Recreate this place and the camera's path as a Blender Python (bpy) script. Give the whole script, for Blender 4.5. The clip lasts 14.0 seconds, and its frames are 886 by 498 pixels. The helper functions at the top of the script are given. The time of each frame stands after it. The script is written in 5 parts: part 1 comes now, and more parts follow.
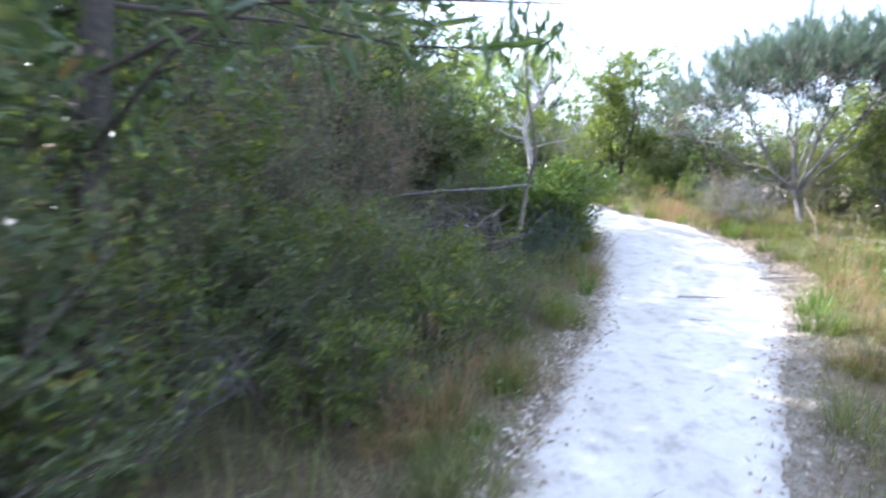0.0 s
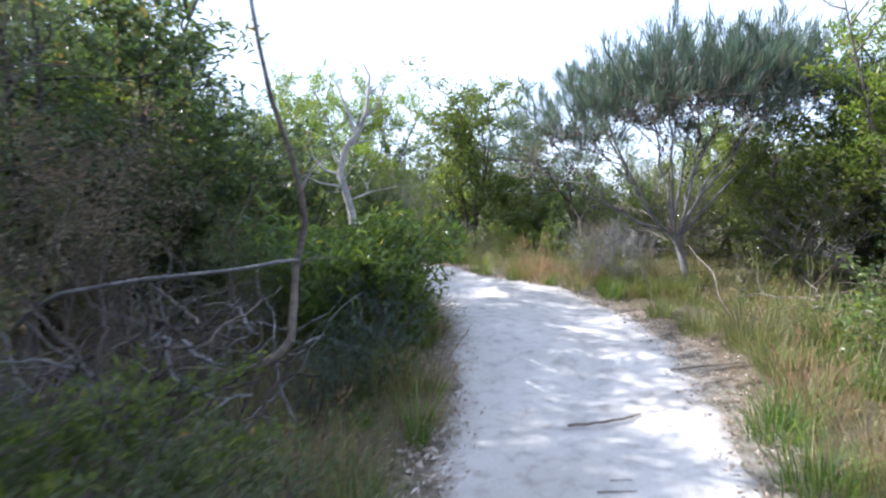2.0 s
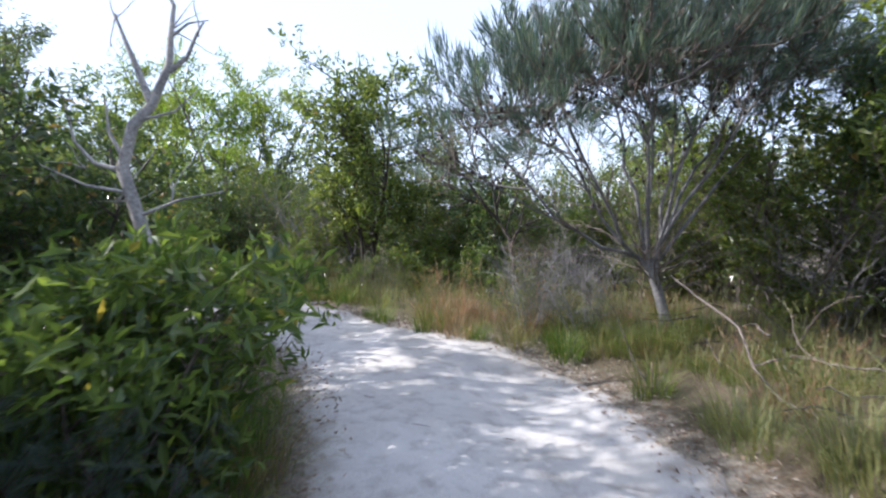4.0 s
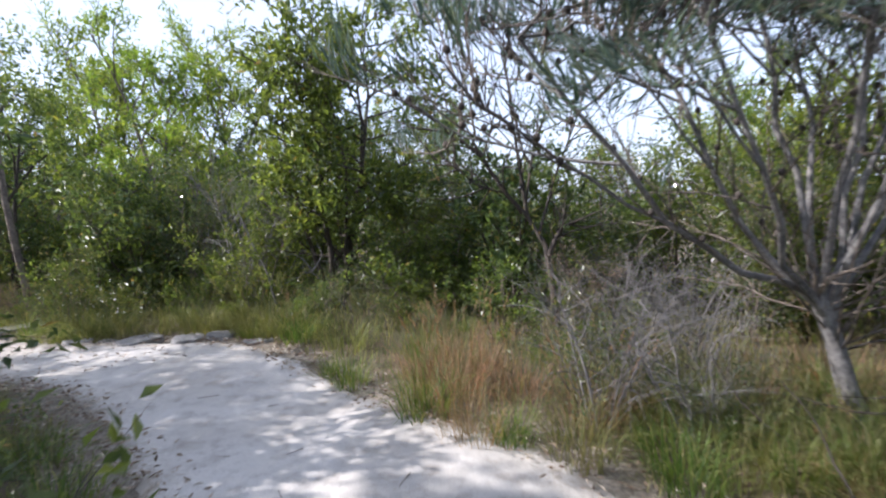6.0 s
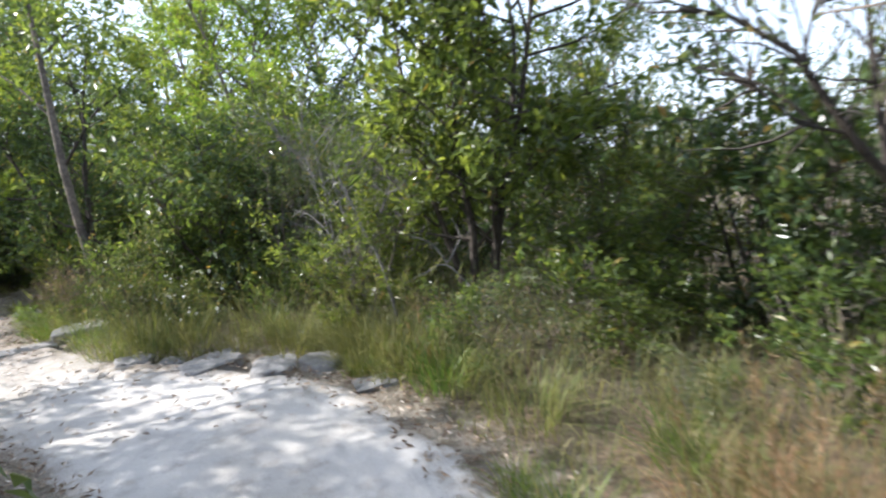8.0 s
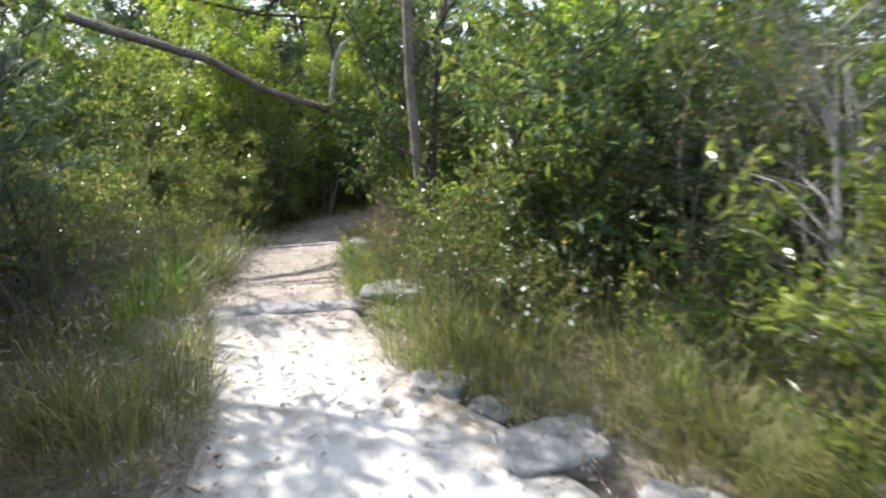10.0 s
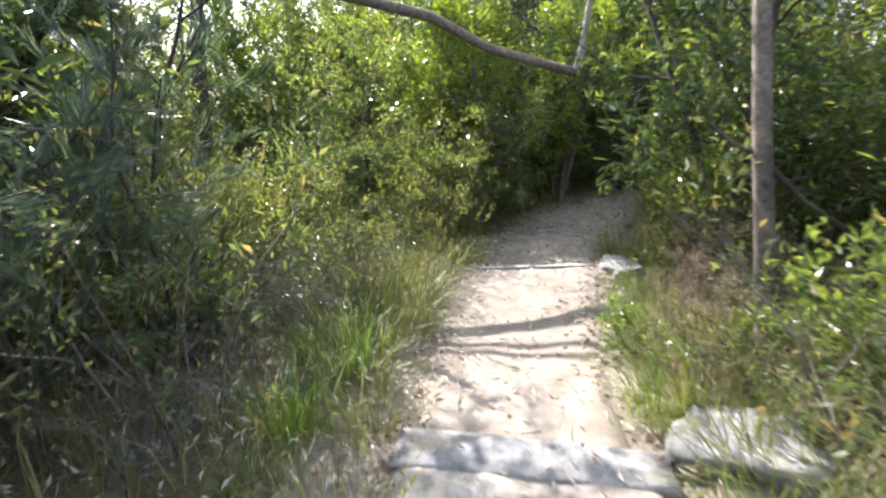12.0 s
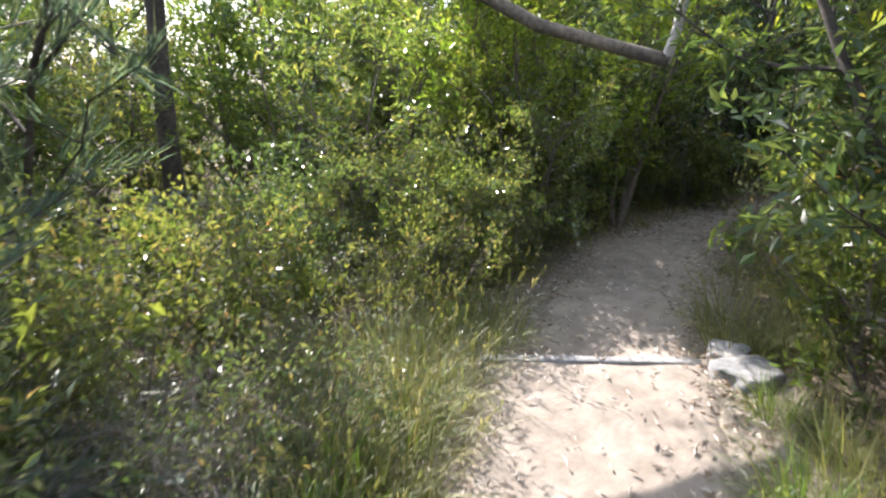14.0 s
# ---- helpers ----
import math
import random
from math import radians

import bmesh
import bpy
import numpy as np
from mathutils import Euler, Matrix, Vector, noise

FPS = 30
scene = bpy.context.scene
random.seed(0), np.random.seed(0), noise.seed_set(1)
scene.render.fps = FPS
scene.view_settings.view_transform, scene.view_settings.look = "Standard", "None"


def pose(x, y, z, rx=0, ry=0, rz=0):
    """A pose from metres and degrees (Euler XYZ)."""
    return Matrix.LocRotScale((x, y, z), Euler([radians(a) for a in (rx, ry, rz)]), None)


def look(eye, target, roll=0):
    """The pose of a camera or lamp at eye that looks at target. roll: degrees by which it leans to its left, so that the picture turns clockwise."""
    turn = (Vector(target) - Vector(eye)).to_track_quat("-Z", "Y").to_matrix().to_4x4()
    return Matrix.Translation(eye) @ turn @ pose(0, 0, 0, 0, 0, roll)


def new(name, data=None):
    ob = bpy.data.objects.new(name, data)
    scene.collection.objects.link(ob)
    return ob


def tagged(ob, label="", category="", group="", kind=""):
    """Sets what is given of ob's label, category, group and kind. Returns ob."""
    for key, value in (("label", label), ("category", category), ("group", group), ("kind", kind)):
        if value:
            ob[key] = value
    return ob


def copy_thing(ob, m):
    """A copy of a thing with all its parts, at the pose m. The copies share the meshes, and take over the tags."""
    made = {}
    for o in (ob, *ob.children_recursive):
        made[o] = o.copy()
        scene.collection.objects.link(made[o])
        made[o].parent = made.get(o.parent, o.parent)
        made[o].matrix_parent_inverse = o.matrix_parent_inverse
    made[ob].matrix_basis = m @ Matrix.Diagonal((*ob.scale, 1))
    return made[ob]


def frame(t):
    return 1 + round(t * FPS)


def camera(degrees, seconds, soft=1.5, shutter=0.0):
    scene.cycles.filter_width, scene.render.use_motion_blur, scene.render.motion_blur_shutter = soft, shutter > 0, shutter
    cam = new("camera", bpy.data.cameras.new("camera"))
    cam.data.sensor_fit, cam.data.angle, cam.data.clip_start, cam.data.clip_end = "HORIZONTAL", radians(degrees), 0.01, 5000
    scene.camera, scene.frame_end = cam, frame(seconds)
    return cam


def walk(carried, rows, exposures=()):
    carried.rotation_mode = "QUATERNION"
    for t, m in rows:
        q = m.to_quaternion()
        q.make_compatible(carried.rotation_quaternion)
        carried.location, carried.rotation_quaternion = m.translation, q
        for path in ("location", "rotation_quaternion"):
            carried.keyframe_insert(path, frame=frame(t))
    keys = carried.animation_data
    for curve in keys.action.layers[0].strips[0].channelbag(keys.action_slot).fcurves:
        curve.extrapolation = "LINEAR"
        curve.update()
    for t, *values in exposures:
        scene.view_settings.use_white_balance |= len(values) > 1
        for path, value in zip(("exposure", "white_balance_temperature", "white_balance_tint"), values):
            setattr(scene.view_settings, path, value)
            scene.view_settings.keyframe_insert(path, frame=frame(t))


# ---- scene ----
cam = camera(78.0, 14.0, soft=2.2, shutter=0.5)
PATH = [
    (0, (-0.626, 0.575, 1.474), (-0.459, 2.531, 1.090), 1.58),
    (0.5, (-0.282, 1.271, 1.432), (0.100, 3.211, 1.132), 1.78),
    (1, (0.041, 1.895, 1.350), (0.572, 3.807, 1.107), 0.57),
    (1.5, (0.310, 2.450, 1.395), (0.874, 4.356, 1.173), -0.78),
    (2, (0.596, 3.068, 1.386), (1.214, 4.961, 1.206), -0.89),
    (2.5, (0.916, 3.675, 1.355), (1.620, 5.542, 1.213), -1.43),
    (3, (1.145, 4.324, 1.270), (1.931, 6.160, 1.161), -1.13),
    (3.5, (1.479, 4.893, 1.281), (2.354, 6.687, 1.164), -0.97),
    (3.7, (1.598, 5.109, 1.305), (2.510, 6.885, 1.192), -1.12),
    (5.8, (2.744, 7.379, 1.381), (3.665, 9.150, 1.252), -1.32),
    (6, (2.852, 7.608, 1.404), (3.773, 9.377, 1.246), -1.65),
    (6.5, (2.988, 8.153, 1.472), (3.884, 9.928, 1.257), -1.75),
    (7, (3.073, 8.765, 1.481), (3.880, 10.581, 1.253), -1.88),
    (7.5, (3.148, 9.312, 1.504), (3.896, 11.144, 1.210), -2.47),
    (8, (3.129, 9.799, 1.496), (3.719, 11.681, 1.161), -3.24),
    (8.5, (3.097, 10.361, 1.483), (3.527, 12.285, 1.147), -1.98),
    (9, (3.021, 10.962, 1.442), (3.122, 12.928, 1.090), -2.70),
    (9.2, (2.970, 11.180, 1.388), (2.907, 13.142, 1.003), -1.70),
    (11.3, (2.064, 13.054, 1.401), (1.093, 14.686, 0.773), -2.21),
    (11.5, (1.927, 13.171, 1.413), (0.884, 14.757, 0.782), -2.54),
    (12, (1.617, 13.534, 1.405), (0.434, 15.020, 0.779), -3.17),
    (12.5, (1.389, 13.880, 1.383), (0.159, 15.328, 0.755), -3.11),
    (13, (1.151, 14.188, 1.353), (-0.128, 15.596, 0.733), -3.51),
    (13.5, (0.907, 14.484, 1.339), (-0.370, 15.884, 0.700), -2.90),
    (14, (0.723, 14.785, 1.369), (-0.551, 16.185, 0.721), -3.01),
]
walk(cam, [(t, look(eye, target, roll)) for t, eye, target, roll in PATH], [(0, 2.25, 5250, 14), (1, 1.82, 5300, 14), (2.5, 1.35, 5350, 14), (3.7, 1.08, 5400, 15), (6, 0.95, 5600, 16), (7.5, 1.22, 5650, 12), (9, 1.52, 5650, 10), (11.5, 1.9, 5850, 12), (12.5, 2.2, 5800, 14), (14, 2.05, 5850, 15)])

# ---- light ----
SUN_AZ, SUN_EL = 67.0, 38.0      # degrees left of +y, and above the horizon
world = bpy.data.worlds.new("sky")
scene.world = world
world.use_nodes = True
wn = world.node_tree.nodes
sky = wn.new("ShaderNodeTexSky")
sky.sky_type = "NISHITA"
sky.sun_disc = False
sky.sun_elevation, sky.sun_rotation = radians(SUN_EL), radians(360 - SUN_AZ)
sky.air_density, sky.dust_density, sky.ozone_density = 1.0, 2.5, 1.0
wn["Background"].inputs[1].default_value = 0.15
haze = wn.new("ShaderNodeMix")       # bright thin haze over the whole sky
haze.data_type = "RGBA"
haze.inputs["Factor"].default_value = 0.64
haze.inputs["B"].default_value = (4.6, 4.8, 5.15, 1)
world.node_tree.links.new(sky.outputs[0], haze.inputs["A"])
world.node_tree.links.new(haze.outputs["Result"], wn["Background"].inputs[0])
sun_data = bpy.data.lights.new("sun", "SUN")
sun_data.energy, sun_data.angle, sun_data.color = 5.0, radians(0.6), (1.0, 0.9, 0.76)
sun = new("sun", sun_data)
sd = Vector((-math.sin(radians(SUN_AZ)) * math.cos(radians(SUN_EL)), math.cos(radians(SUN_AZ)) * math.cos(radians(SUN_EL)), math.sin(radians(SUN_EL))))
sun.matrix_world = look(sd * 60, (0, 0, 0))


# ---- materials ----
def shader(name):
    m = bpy.data.materials.new(name)
    m.use_nodes = True
    n = m.node_tree.nodes
    return m, n, m.node_tree.links, n["Principled BSDF"], n["Material Output"]


def noise_node(n, l, scale, detail=4.0, rough=0.6, coords="Object"):
    tc = n.new("ShaderNodeTexCoord")
    tx = n.new("ShaderNodeTexNoise")
    tx.inputs["Scale"].default_value, tx.inputs["Detail"].default_value, tx.inputs["Roughness"].default_value = scale, detail, rough
    l.new(tc.outputs[coords], tx.inputs["Vector"])
    return tx


def ramp(n, l, source, stops):
    r = n.new("ShaderNodeValToRGB")
    while len(r.color_ramp.elements) < len(stops):
        r.color_ramp.elements.new(0.5)
    for e, (p, c) in zip(r.color_ramp.elements, stops):
        e.position, e.color = p, (*c, 1)
    l.new(source, r.inputs[0])
    return r


def leaf_material(name, stops, rough=0.45, through_light=0.48, glow_tint=(1.55, 1.5, 0.7), gloss=0.5):
    """Leaves that let light through; every leaf takes its own tone."""
    m, n, l, p, out = shader(name)
    geo = n.new("ShaderNodeNewGeometry")
    r = ramp(n, l, geo.outputs["Random Per Island"], stops)
    big = noise_node(n, l, 2.2, 2.0)
    info = n.new("ShaderNodeObjectInfo")
    hsv = n.new("ShaderNodeHueSaturation")
    mr = n.new("ShaderNodeMapRange")
    mr.inputs[3].default_value, mr.inputs[4].default_value = 0.6, 1.4
    l.new(big.outputs[0], mr.inputs[0])
    hr = n.new("ShaderNodeMapRange")
    hr.inputs[3].default_value, hr.inputs[4].default_value = 0.485, 0.515
    l.new(info.outputs["Random"], hr.inputs[0])
    l.new(hr.outputs[0], hsv.inputs["Hue"])
    l.new(mr.outputs[0], hsv.inputs["Value"])
    l.new(r.outputs[0], hsv.inputs["Color"])
    l.new(hsv.outputs[0], p.inputs["Base Color"])
    p.inputs["Roughness"].default_value = rough
    p.inputs["Specular IOR Level"].default_value = gloss
    tr = n.new("ShaderNodeBsdfTranslucent")
    tint = n.new("ShaderNodeMix")
    tint.data_type, tint.blend_type = "RGBA", "MULTIPLY"
    tint.inputs["Factor"].default_value = 1.0
    tint.inputs["B"].default_value = (*glow_tint, 1)
    l.new(hsv.outputs[0], tint.inputs["A"])
    l.new(tint.outputs["Result"], tr.inputs[0])
    mix = n.new("ShaderNodeMixShader")
    mix.inputs[0].default_value = through_light
    l.new(p.outputs[0], mix.inputs[1])
    l.new(tr.outputs[0], mix.inputs[2])
    l.new(mix.outputs[0], out.inputs[0])
    return m


def bark_material(name, dark, light, scale=30.0):
    m, n, l, p, out = shader(name)
    a = noise_node(n, l, scale, 6.0, 0.7)
    b = noise_node(n, l, scale * 0.12, 3.0)
    r = ramp(n, l, a.outputs[0], [(0.3, dark), (0.7, light)])
    r2 = ramp(n, l, b.outputs[0], [(0.35, (0.6, 0.6, 0.6)), (0.65, (1.15, 1.12, 1.05))])
    mx = n.new("ShaderNodeMix")
    mx.data_type, mx.blend_type = "RGBA", "MULTIPLY"
    mx.inputs["Factor"].default_value = 1.0
    l.new(r.outputs[0], mx.inputs["A"])
    l.new(r2.outputs[0], mx.inputs["B"])
    l.new(mx.outputs["Result"], p.inputs["Base Color"])
    p.inputs["Roughness"].default_value = 0.9
    bp = n.new("ShaderNodeBump")
    bp.inputs["Strength"].default_value, bp.inputs["Distance"].default_value = 0.6, 0.01
    l.new(a.outputs[0], bp.inputs["Height"])
    l.new(bp.outputs[0], p.inputs["Normal"])
    return m


def blend(n, l, amount, a, b):
    mx = n.new("ShaderNodeMix")
    mx.data_type = "RGBA"
    l.new(amount, mx.inputs["Factor"])
    l.new(a, mx.inputs["A"])
    l.new(b, mx.inputs["B"])
    return mx.outputs["Result"]


def worn(n, l, name, grain, gain=1.6):
    """A stored share of wear (0 to 1), broken up by noise."""
    at = n.new("ShaderNodeAttribute")
    at.attribute_name = name
    m1 = n.new("ShaderNodeMath")
    m1.operation, m1.inputs[1].default_value = "MULTIPLY_ADD", 1.0
    l.new(at.outputs["Fac"], m1.inputs[0])
    off = n.new("ShaderNodeMapRange")
    off.inputs[1].default_value, off.inputs[2].default_value, off.inputs[3].default_value, off.inputs[4].default_value = 0.3, 0.7, -0.95, 0.05
    l.new(grain, off.inputs[0])
    l.new(off.outputs[0], m1.inputs[2])
    m2 = n.new("ShaderNodeMath")
    m2.operation, m2.use_clamp, m2.inputs[1].default_value = "MULTIPLY", True, gain
    l.new(m1.outputs[0], m2.inputs[0])
    return m2.outputs[0]


def sand_material():
    """Pale trodden sand with grit, footmarks and darker organic dust."""
    m, n, l, p, out = shader("pale_sand")
    grit = noise_node(n, l, 160.0, 3.0, 0.8)
    foot = noise_node(n, l, 7.0, 5.0, 0.65)
    broad = noise_node(n, l, 0.9, 4.0, 0.6)
    r = ramp(n, l, broad.outputs[0], [(0.3, (0.385, 0.355, 0.315)), (0.55, (0.465, 0.44, 0.41)), (0.75, (0.525, 0.50, 0.47))])
    r2 = ramp(n, l, foot.outputs[0], [(0.32, (0.72, 0.70, 0.68)), (0.5, (1, 1, 1)), (0.72, (1.06, 1.05, 1.03))])
    r3 = ramp(n, l, grit.outputs[0], [(0.3, (0.7, 0.68, 0.65)), (0.48, (1, 1, 1)), (0.8, (1.1, 1.1, 1.1))])
    prev = r
    for other in (r2, r3):
        mx = n.new("ShaderNodeMix")
        mx.data_type, mx.blend_type = "RGBA", "MULTIPLY"
        mx.inputs["Factor"].default_value = 1.0
        l.new(prev.outputs["Result"] if prev is not r else r.outputs[0], mx.inputs["A"])
        l.new(other.outputs[0], mx.inputs["B"])
        prev = mx
    patch = noise_node(n, l, 14.0, 6.0, 0.75)
    dirt = ramp(n, l, grit.outputs[0], [(0.3, (0.10, 0.08, 0.06)), (0.7, (0.30, 0.25, 0.19))])
    earth = ramp(n, l, foot.outputs[0], [(0.3, (0.14, 0.113, 0.088)), (0.7, (0.27, 0.23, 0.19))])
    col = blend(n, l, worn(n, l, "earth", patch.outputs[0], 1.2), prev.outputs["Result"], earth.outputs[0])
    col = blend(n, l, worn(n, l, "wear", patch.outputs[0]), col, dirt.outputs[0])
    l.new(col, p.inputs["Base Color"])
    p.inputs["Roughness"].default_value = 0.95
    bp = n.new("ShaderNodeBump")
    bp.inputs["Strength"].default_value, bp.inputs["Distance"].default_value = 0.7, 0.025
    l.new(foot.outputs[0], bp.inputs["Height"])
    bp2 = n.new("ShaderNodeBump")
    bp2.inputs["Strength"].default_value, bp2.inputs["Distance"].default_value = 0.5, 0.004
    l.new(grit.outputs[0], bp2.inputs["Height"])
    l.new(bp.outputs[0], bp2.inputs["Normal"])
    l.new(bp2.outputs[0], p.inputs["Normal"])
    return m


def soil_material():
    m, n, l, p, out = shader("leaf_strewn_soil")
    a = noise_node(n, l, 45.0, 6.0, 0.75)
    b = noise_node(n, l, 2.5, 4.0)
    r = ramp(n, l, a.outputs[0], [(0.3, (0.05, 0.038, 0.028)), (0.5, (0.13, 0.10, 0.07)), (0.72, (0.27, 0.22, 0.16))])
    r2 = ramp(n, l, b.outputs[0], [(0.35, (0.75, 0.8, 0.65)), (0.7, (1.2, 1.1, 0.95))])
    mx = n.new("ShaderNodeMix")
    mx.data_type, mx.blend_type = "RGBA", "MULTIPLY"
    mx.inputs["Factor"].default_value = 1.0
    l.new(r.outputs[0], mx.inputs["A"])
    l.new(r2.outputs[0], mx.inputs["B"])
    patch = noise_node(n, l, 11.0, 6.0, 0.75)
    pale = ramp(n, l, a.outputs[0], [(0.3, (0.16, 0.13, 0.10)), (0.65, (0.40, 0.36, 0.30))])
    col = blend(n, l, worn(n, l, "wear", patch.outputs[0], 1.3), mx.outputs["Result"], pale.outputs[0])
    l.new(col, p.inputs["Base Color"])
    p.inputs["Roughness"].default_value = 0.95
    bp = n.new("ShaderNodeBump")
    bp.inputs["Strength"].default_value, bp.inputs["Distance"].default_value = 1.0, 0.03
    l.new(a.outputs[0], bp.inputs["Height"])
    l.new(bp.outputs[0], p.inputs["Normal"])
    return m


def stone_material():
    m, n, l, p, out = shader("grey_sandstone")
    a = noise_node(n, l, 25.0, 6.0, 0.7)
    b = noise_node(n, l, 3.5, 3.0)
    r = ramp(n, l, a.outputs[0], [(0.3, (0.15, 0.148, 0.147)), (0.6, (0.29, 0.288, 0.285)), (0.8, (0.40, 0.385, 0.36))])
    r2 = ramp(n, l, b.outputs[0], [(0.35, (0.7, 0.7, 0.72)), (0.65, (1.1, 1.05, 1.0))])
    mx = n.new("ShaderNodeMix")
    mx.data_type, mx.blend_type = "RGBA", "MULTIPLY"
    mx.inputs["Factor"].default_value = 1.0
    l.new(r.outputs[0], mx.inputs["A"])
    l.new(r2.outputs[0], mx.inputs["B"])
    l.new(mx.outputs["Result"], p.inputs["Base Color"])
    p.inputs["Roughness"].default_value = 0.85
    bp = n.new("ShaderNodeBump")
    bp.inputs["Strength"].default_value, bp.inputs["Distance"].default_value = 0.7, 0.02
    l.new(a.outputs[0], bp.inputs["Height"])
    l.new(bp.outputs[0], p.inputs["Normal"])
    return m


SAND, SOIL, STONE = sand_material(), soil_material(), stone_material()
BARK = bark_material("grey_brown_bark", (0.06, 0.05, 0.042), (0.24, 0.20, 0.17))
BARK_DARK = bark_material("dark_bark", (0.025, 0.02, 0.018), (0.11, 0.09, 0.075))
DEADWOOD = bark_material("weathered_deadwood", (0.10, 0.095, 0.095), (0.29, 0.28, 0.28), 40.0)
BLEACHED = bark_material("bleached_wood", (0.20, 0.185, 0.18), (0.54, 0.51, 0.49), 40.0)
PALEBARK = bark_material("pale_smooth_bark", (0.38, 0.34, 0.31), (0.66, 0.62, 0.58), 14.0)
LEAF_DARK = leaf_material("dark_green_leaf", [(0.0, (0.042, 0.070, 0.034)), (0.6, (0.078, 0.120, 0.052)), (0.97, (0.13, 0.16, 0.065)), (1.0, (0.28, 0.18, 0.06))], 0.30, 0.5)
LEAF_GREEN = leaf_material("mid_green_leaf", [(0.0, (0.058, 0.088, 0.030)), (0.6, (0.112, 0.152, 0.042)), (0.985, (0.18, 0.22, 0.055)), (1.0, (0.3, 0.2, 0.06))], 0.30, 0.55)
# next two: yellow put into the leaf colour for a sunlit look
LEAF_YELLOW = leaf_material("yellow_green_leaf", [(0.0, (0.115, 0.165, 0.034)), (0.7, (0.19, 0.245, 0.045)), (1.0, (0.29, 0.30, 0.07))], 0.35, 0.55, (1.4, 1.5, 0.55))
LEAF_SUN = leaf_material("glossy_backlit_tone_leaf", [(0.0, (0.070, 0.108, 0.04)), (0.7, (0.14, 0.175, 0.06)), (1.0, (0.29, 0.28, 0.10))], 0.2, 0.48, (1.55, 1.5, 0.7), 0.9)
LEAF_SHINY = leaf_material("shining_leaf", [(0.0, (0.07, 0.10, 0.035)), (0.6, (0.13, 0.16, 0.05)), (0.95, (0.22, 0.22, 0.08)), (1.0, (0.30, 0.18, 0.10))], 0.18, 0.45, gloss=0.9)
LEAF_OLIVE = leaf_material("olive_heath_leaf", [(0.0, (0.055, 0.085, 0.038)), (0.6, (0.105, 0.135, 0.060)), (0.93, (0.17, 0.17, 0.085)), (1.0, (0.28, 0.19, 0.11))], 0.38, 0.45)
LEAF_GREY = leaf_material("grey_green_tea_tree_leaf", [(0.0, (0.08, 0.11, 0.07)), (0.6, (0.13, 0.16, 0.10)), (0.9, (0.20, 0.21, 0.12)), (1.0, (0.30, 0.22, 0.12))], 0.38, 0.5, (1.3, 1.35, 0.8))
NEEDLE = leaf_material("blue_green_needle", [(0.0, (0.065, 0.10, 0.085)), (0.6, (0.12, 0.165, 0.14)), (1.0, (0.21, 0.225, 0.16))], 0.35, 0.45, (1.2, 1.3, 0.8))
LEAF_DRY = leaf_material("withered_leaf", [(0.0, (0.14, 0.11, 0.085)), (0.5, (0.26, 0.205, 0.155)), (0.85, (0.36, 0.295, 0.22)), (1.0, (0.17, 0.19, 0.10))], 0.6, 0.45, (1.3, 1.1, 0.8))
GRASS_GREEN = leaf_material("fresh_grass", [(0.0, (0.06, 0.11, 0.02)), (0.6, (0.12, 0.18, 0.035)), (0.85, (0.20, 0.22, 0.06)), (1.0, (0.38, 0.31, 0.14))], 0.5, 0.45)
GRASS_PALE = leaf_material("pale_yellow_grass", [(0.0, (0.09, 0.12, 0.045)), (0.5, (0.18, 0.185, 0.06)), (0.85, (0.26, 0.245, 0.09)), (1.0, (0.38, 0.33, 0.18))], 0.55, 0.45, (1.3, 1.3, 0.8))
GRASS_DRY = leaf_material("rust_dry_grass", [(0.0, (0.10, 0.11, 0.045)), (0.3, (0.19, 0.14, 0.07)), (0.6, (0.34, 0.20, 0.10)), (1.0, (0.42, 0.35, 0.22))], 0.6, 0.4, (1.3, 1.1, 0.8))
LITTER = leaf_material("fallen_leaf", [(0.0, (0.09, 0.055, 0.035)), (0.45, (0.24, 0.17, 0.11)), (0.8, (0.40, 0.33, 0.25)), (1.0, (0.55, 0.50, 0.44))], 0.7, 0.1, (1, 0.9, 0.7))

PETAL = leaf_material("white_petal", [(0.0, (0.66, 0.66, 0.62)), (1.0, (0.78, 0.78, 0.75))], 0.6, 0.3, (1, 1, 0.95))
PALE_LITTER = leaf_material("bleached_leaf", [(0.0, (0.22, 0.17, 0.12)), (0.4, (0.40, 0.34, 0.27)), (1.0, (0.6, 0.55, 0.48))], 0.6, 0.15, (1, 0.95, 0.85))

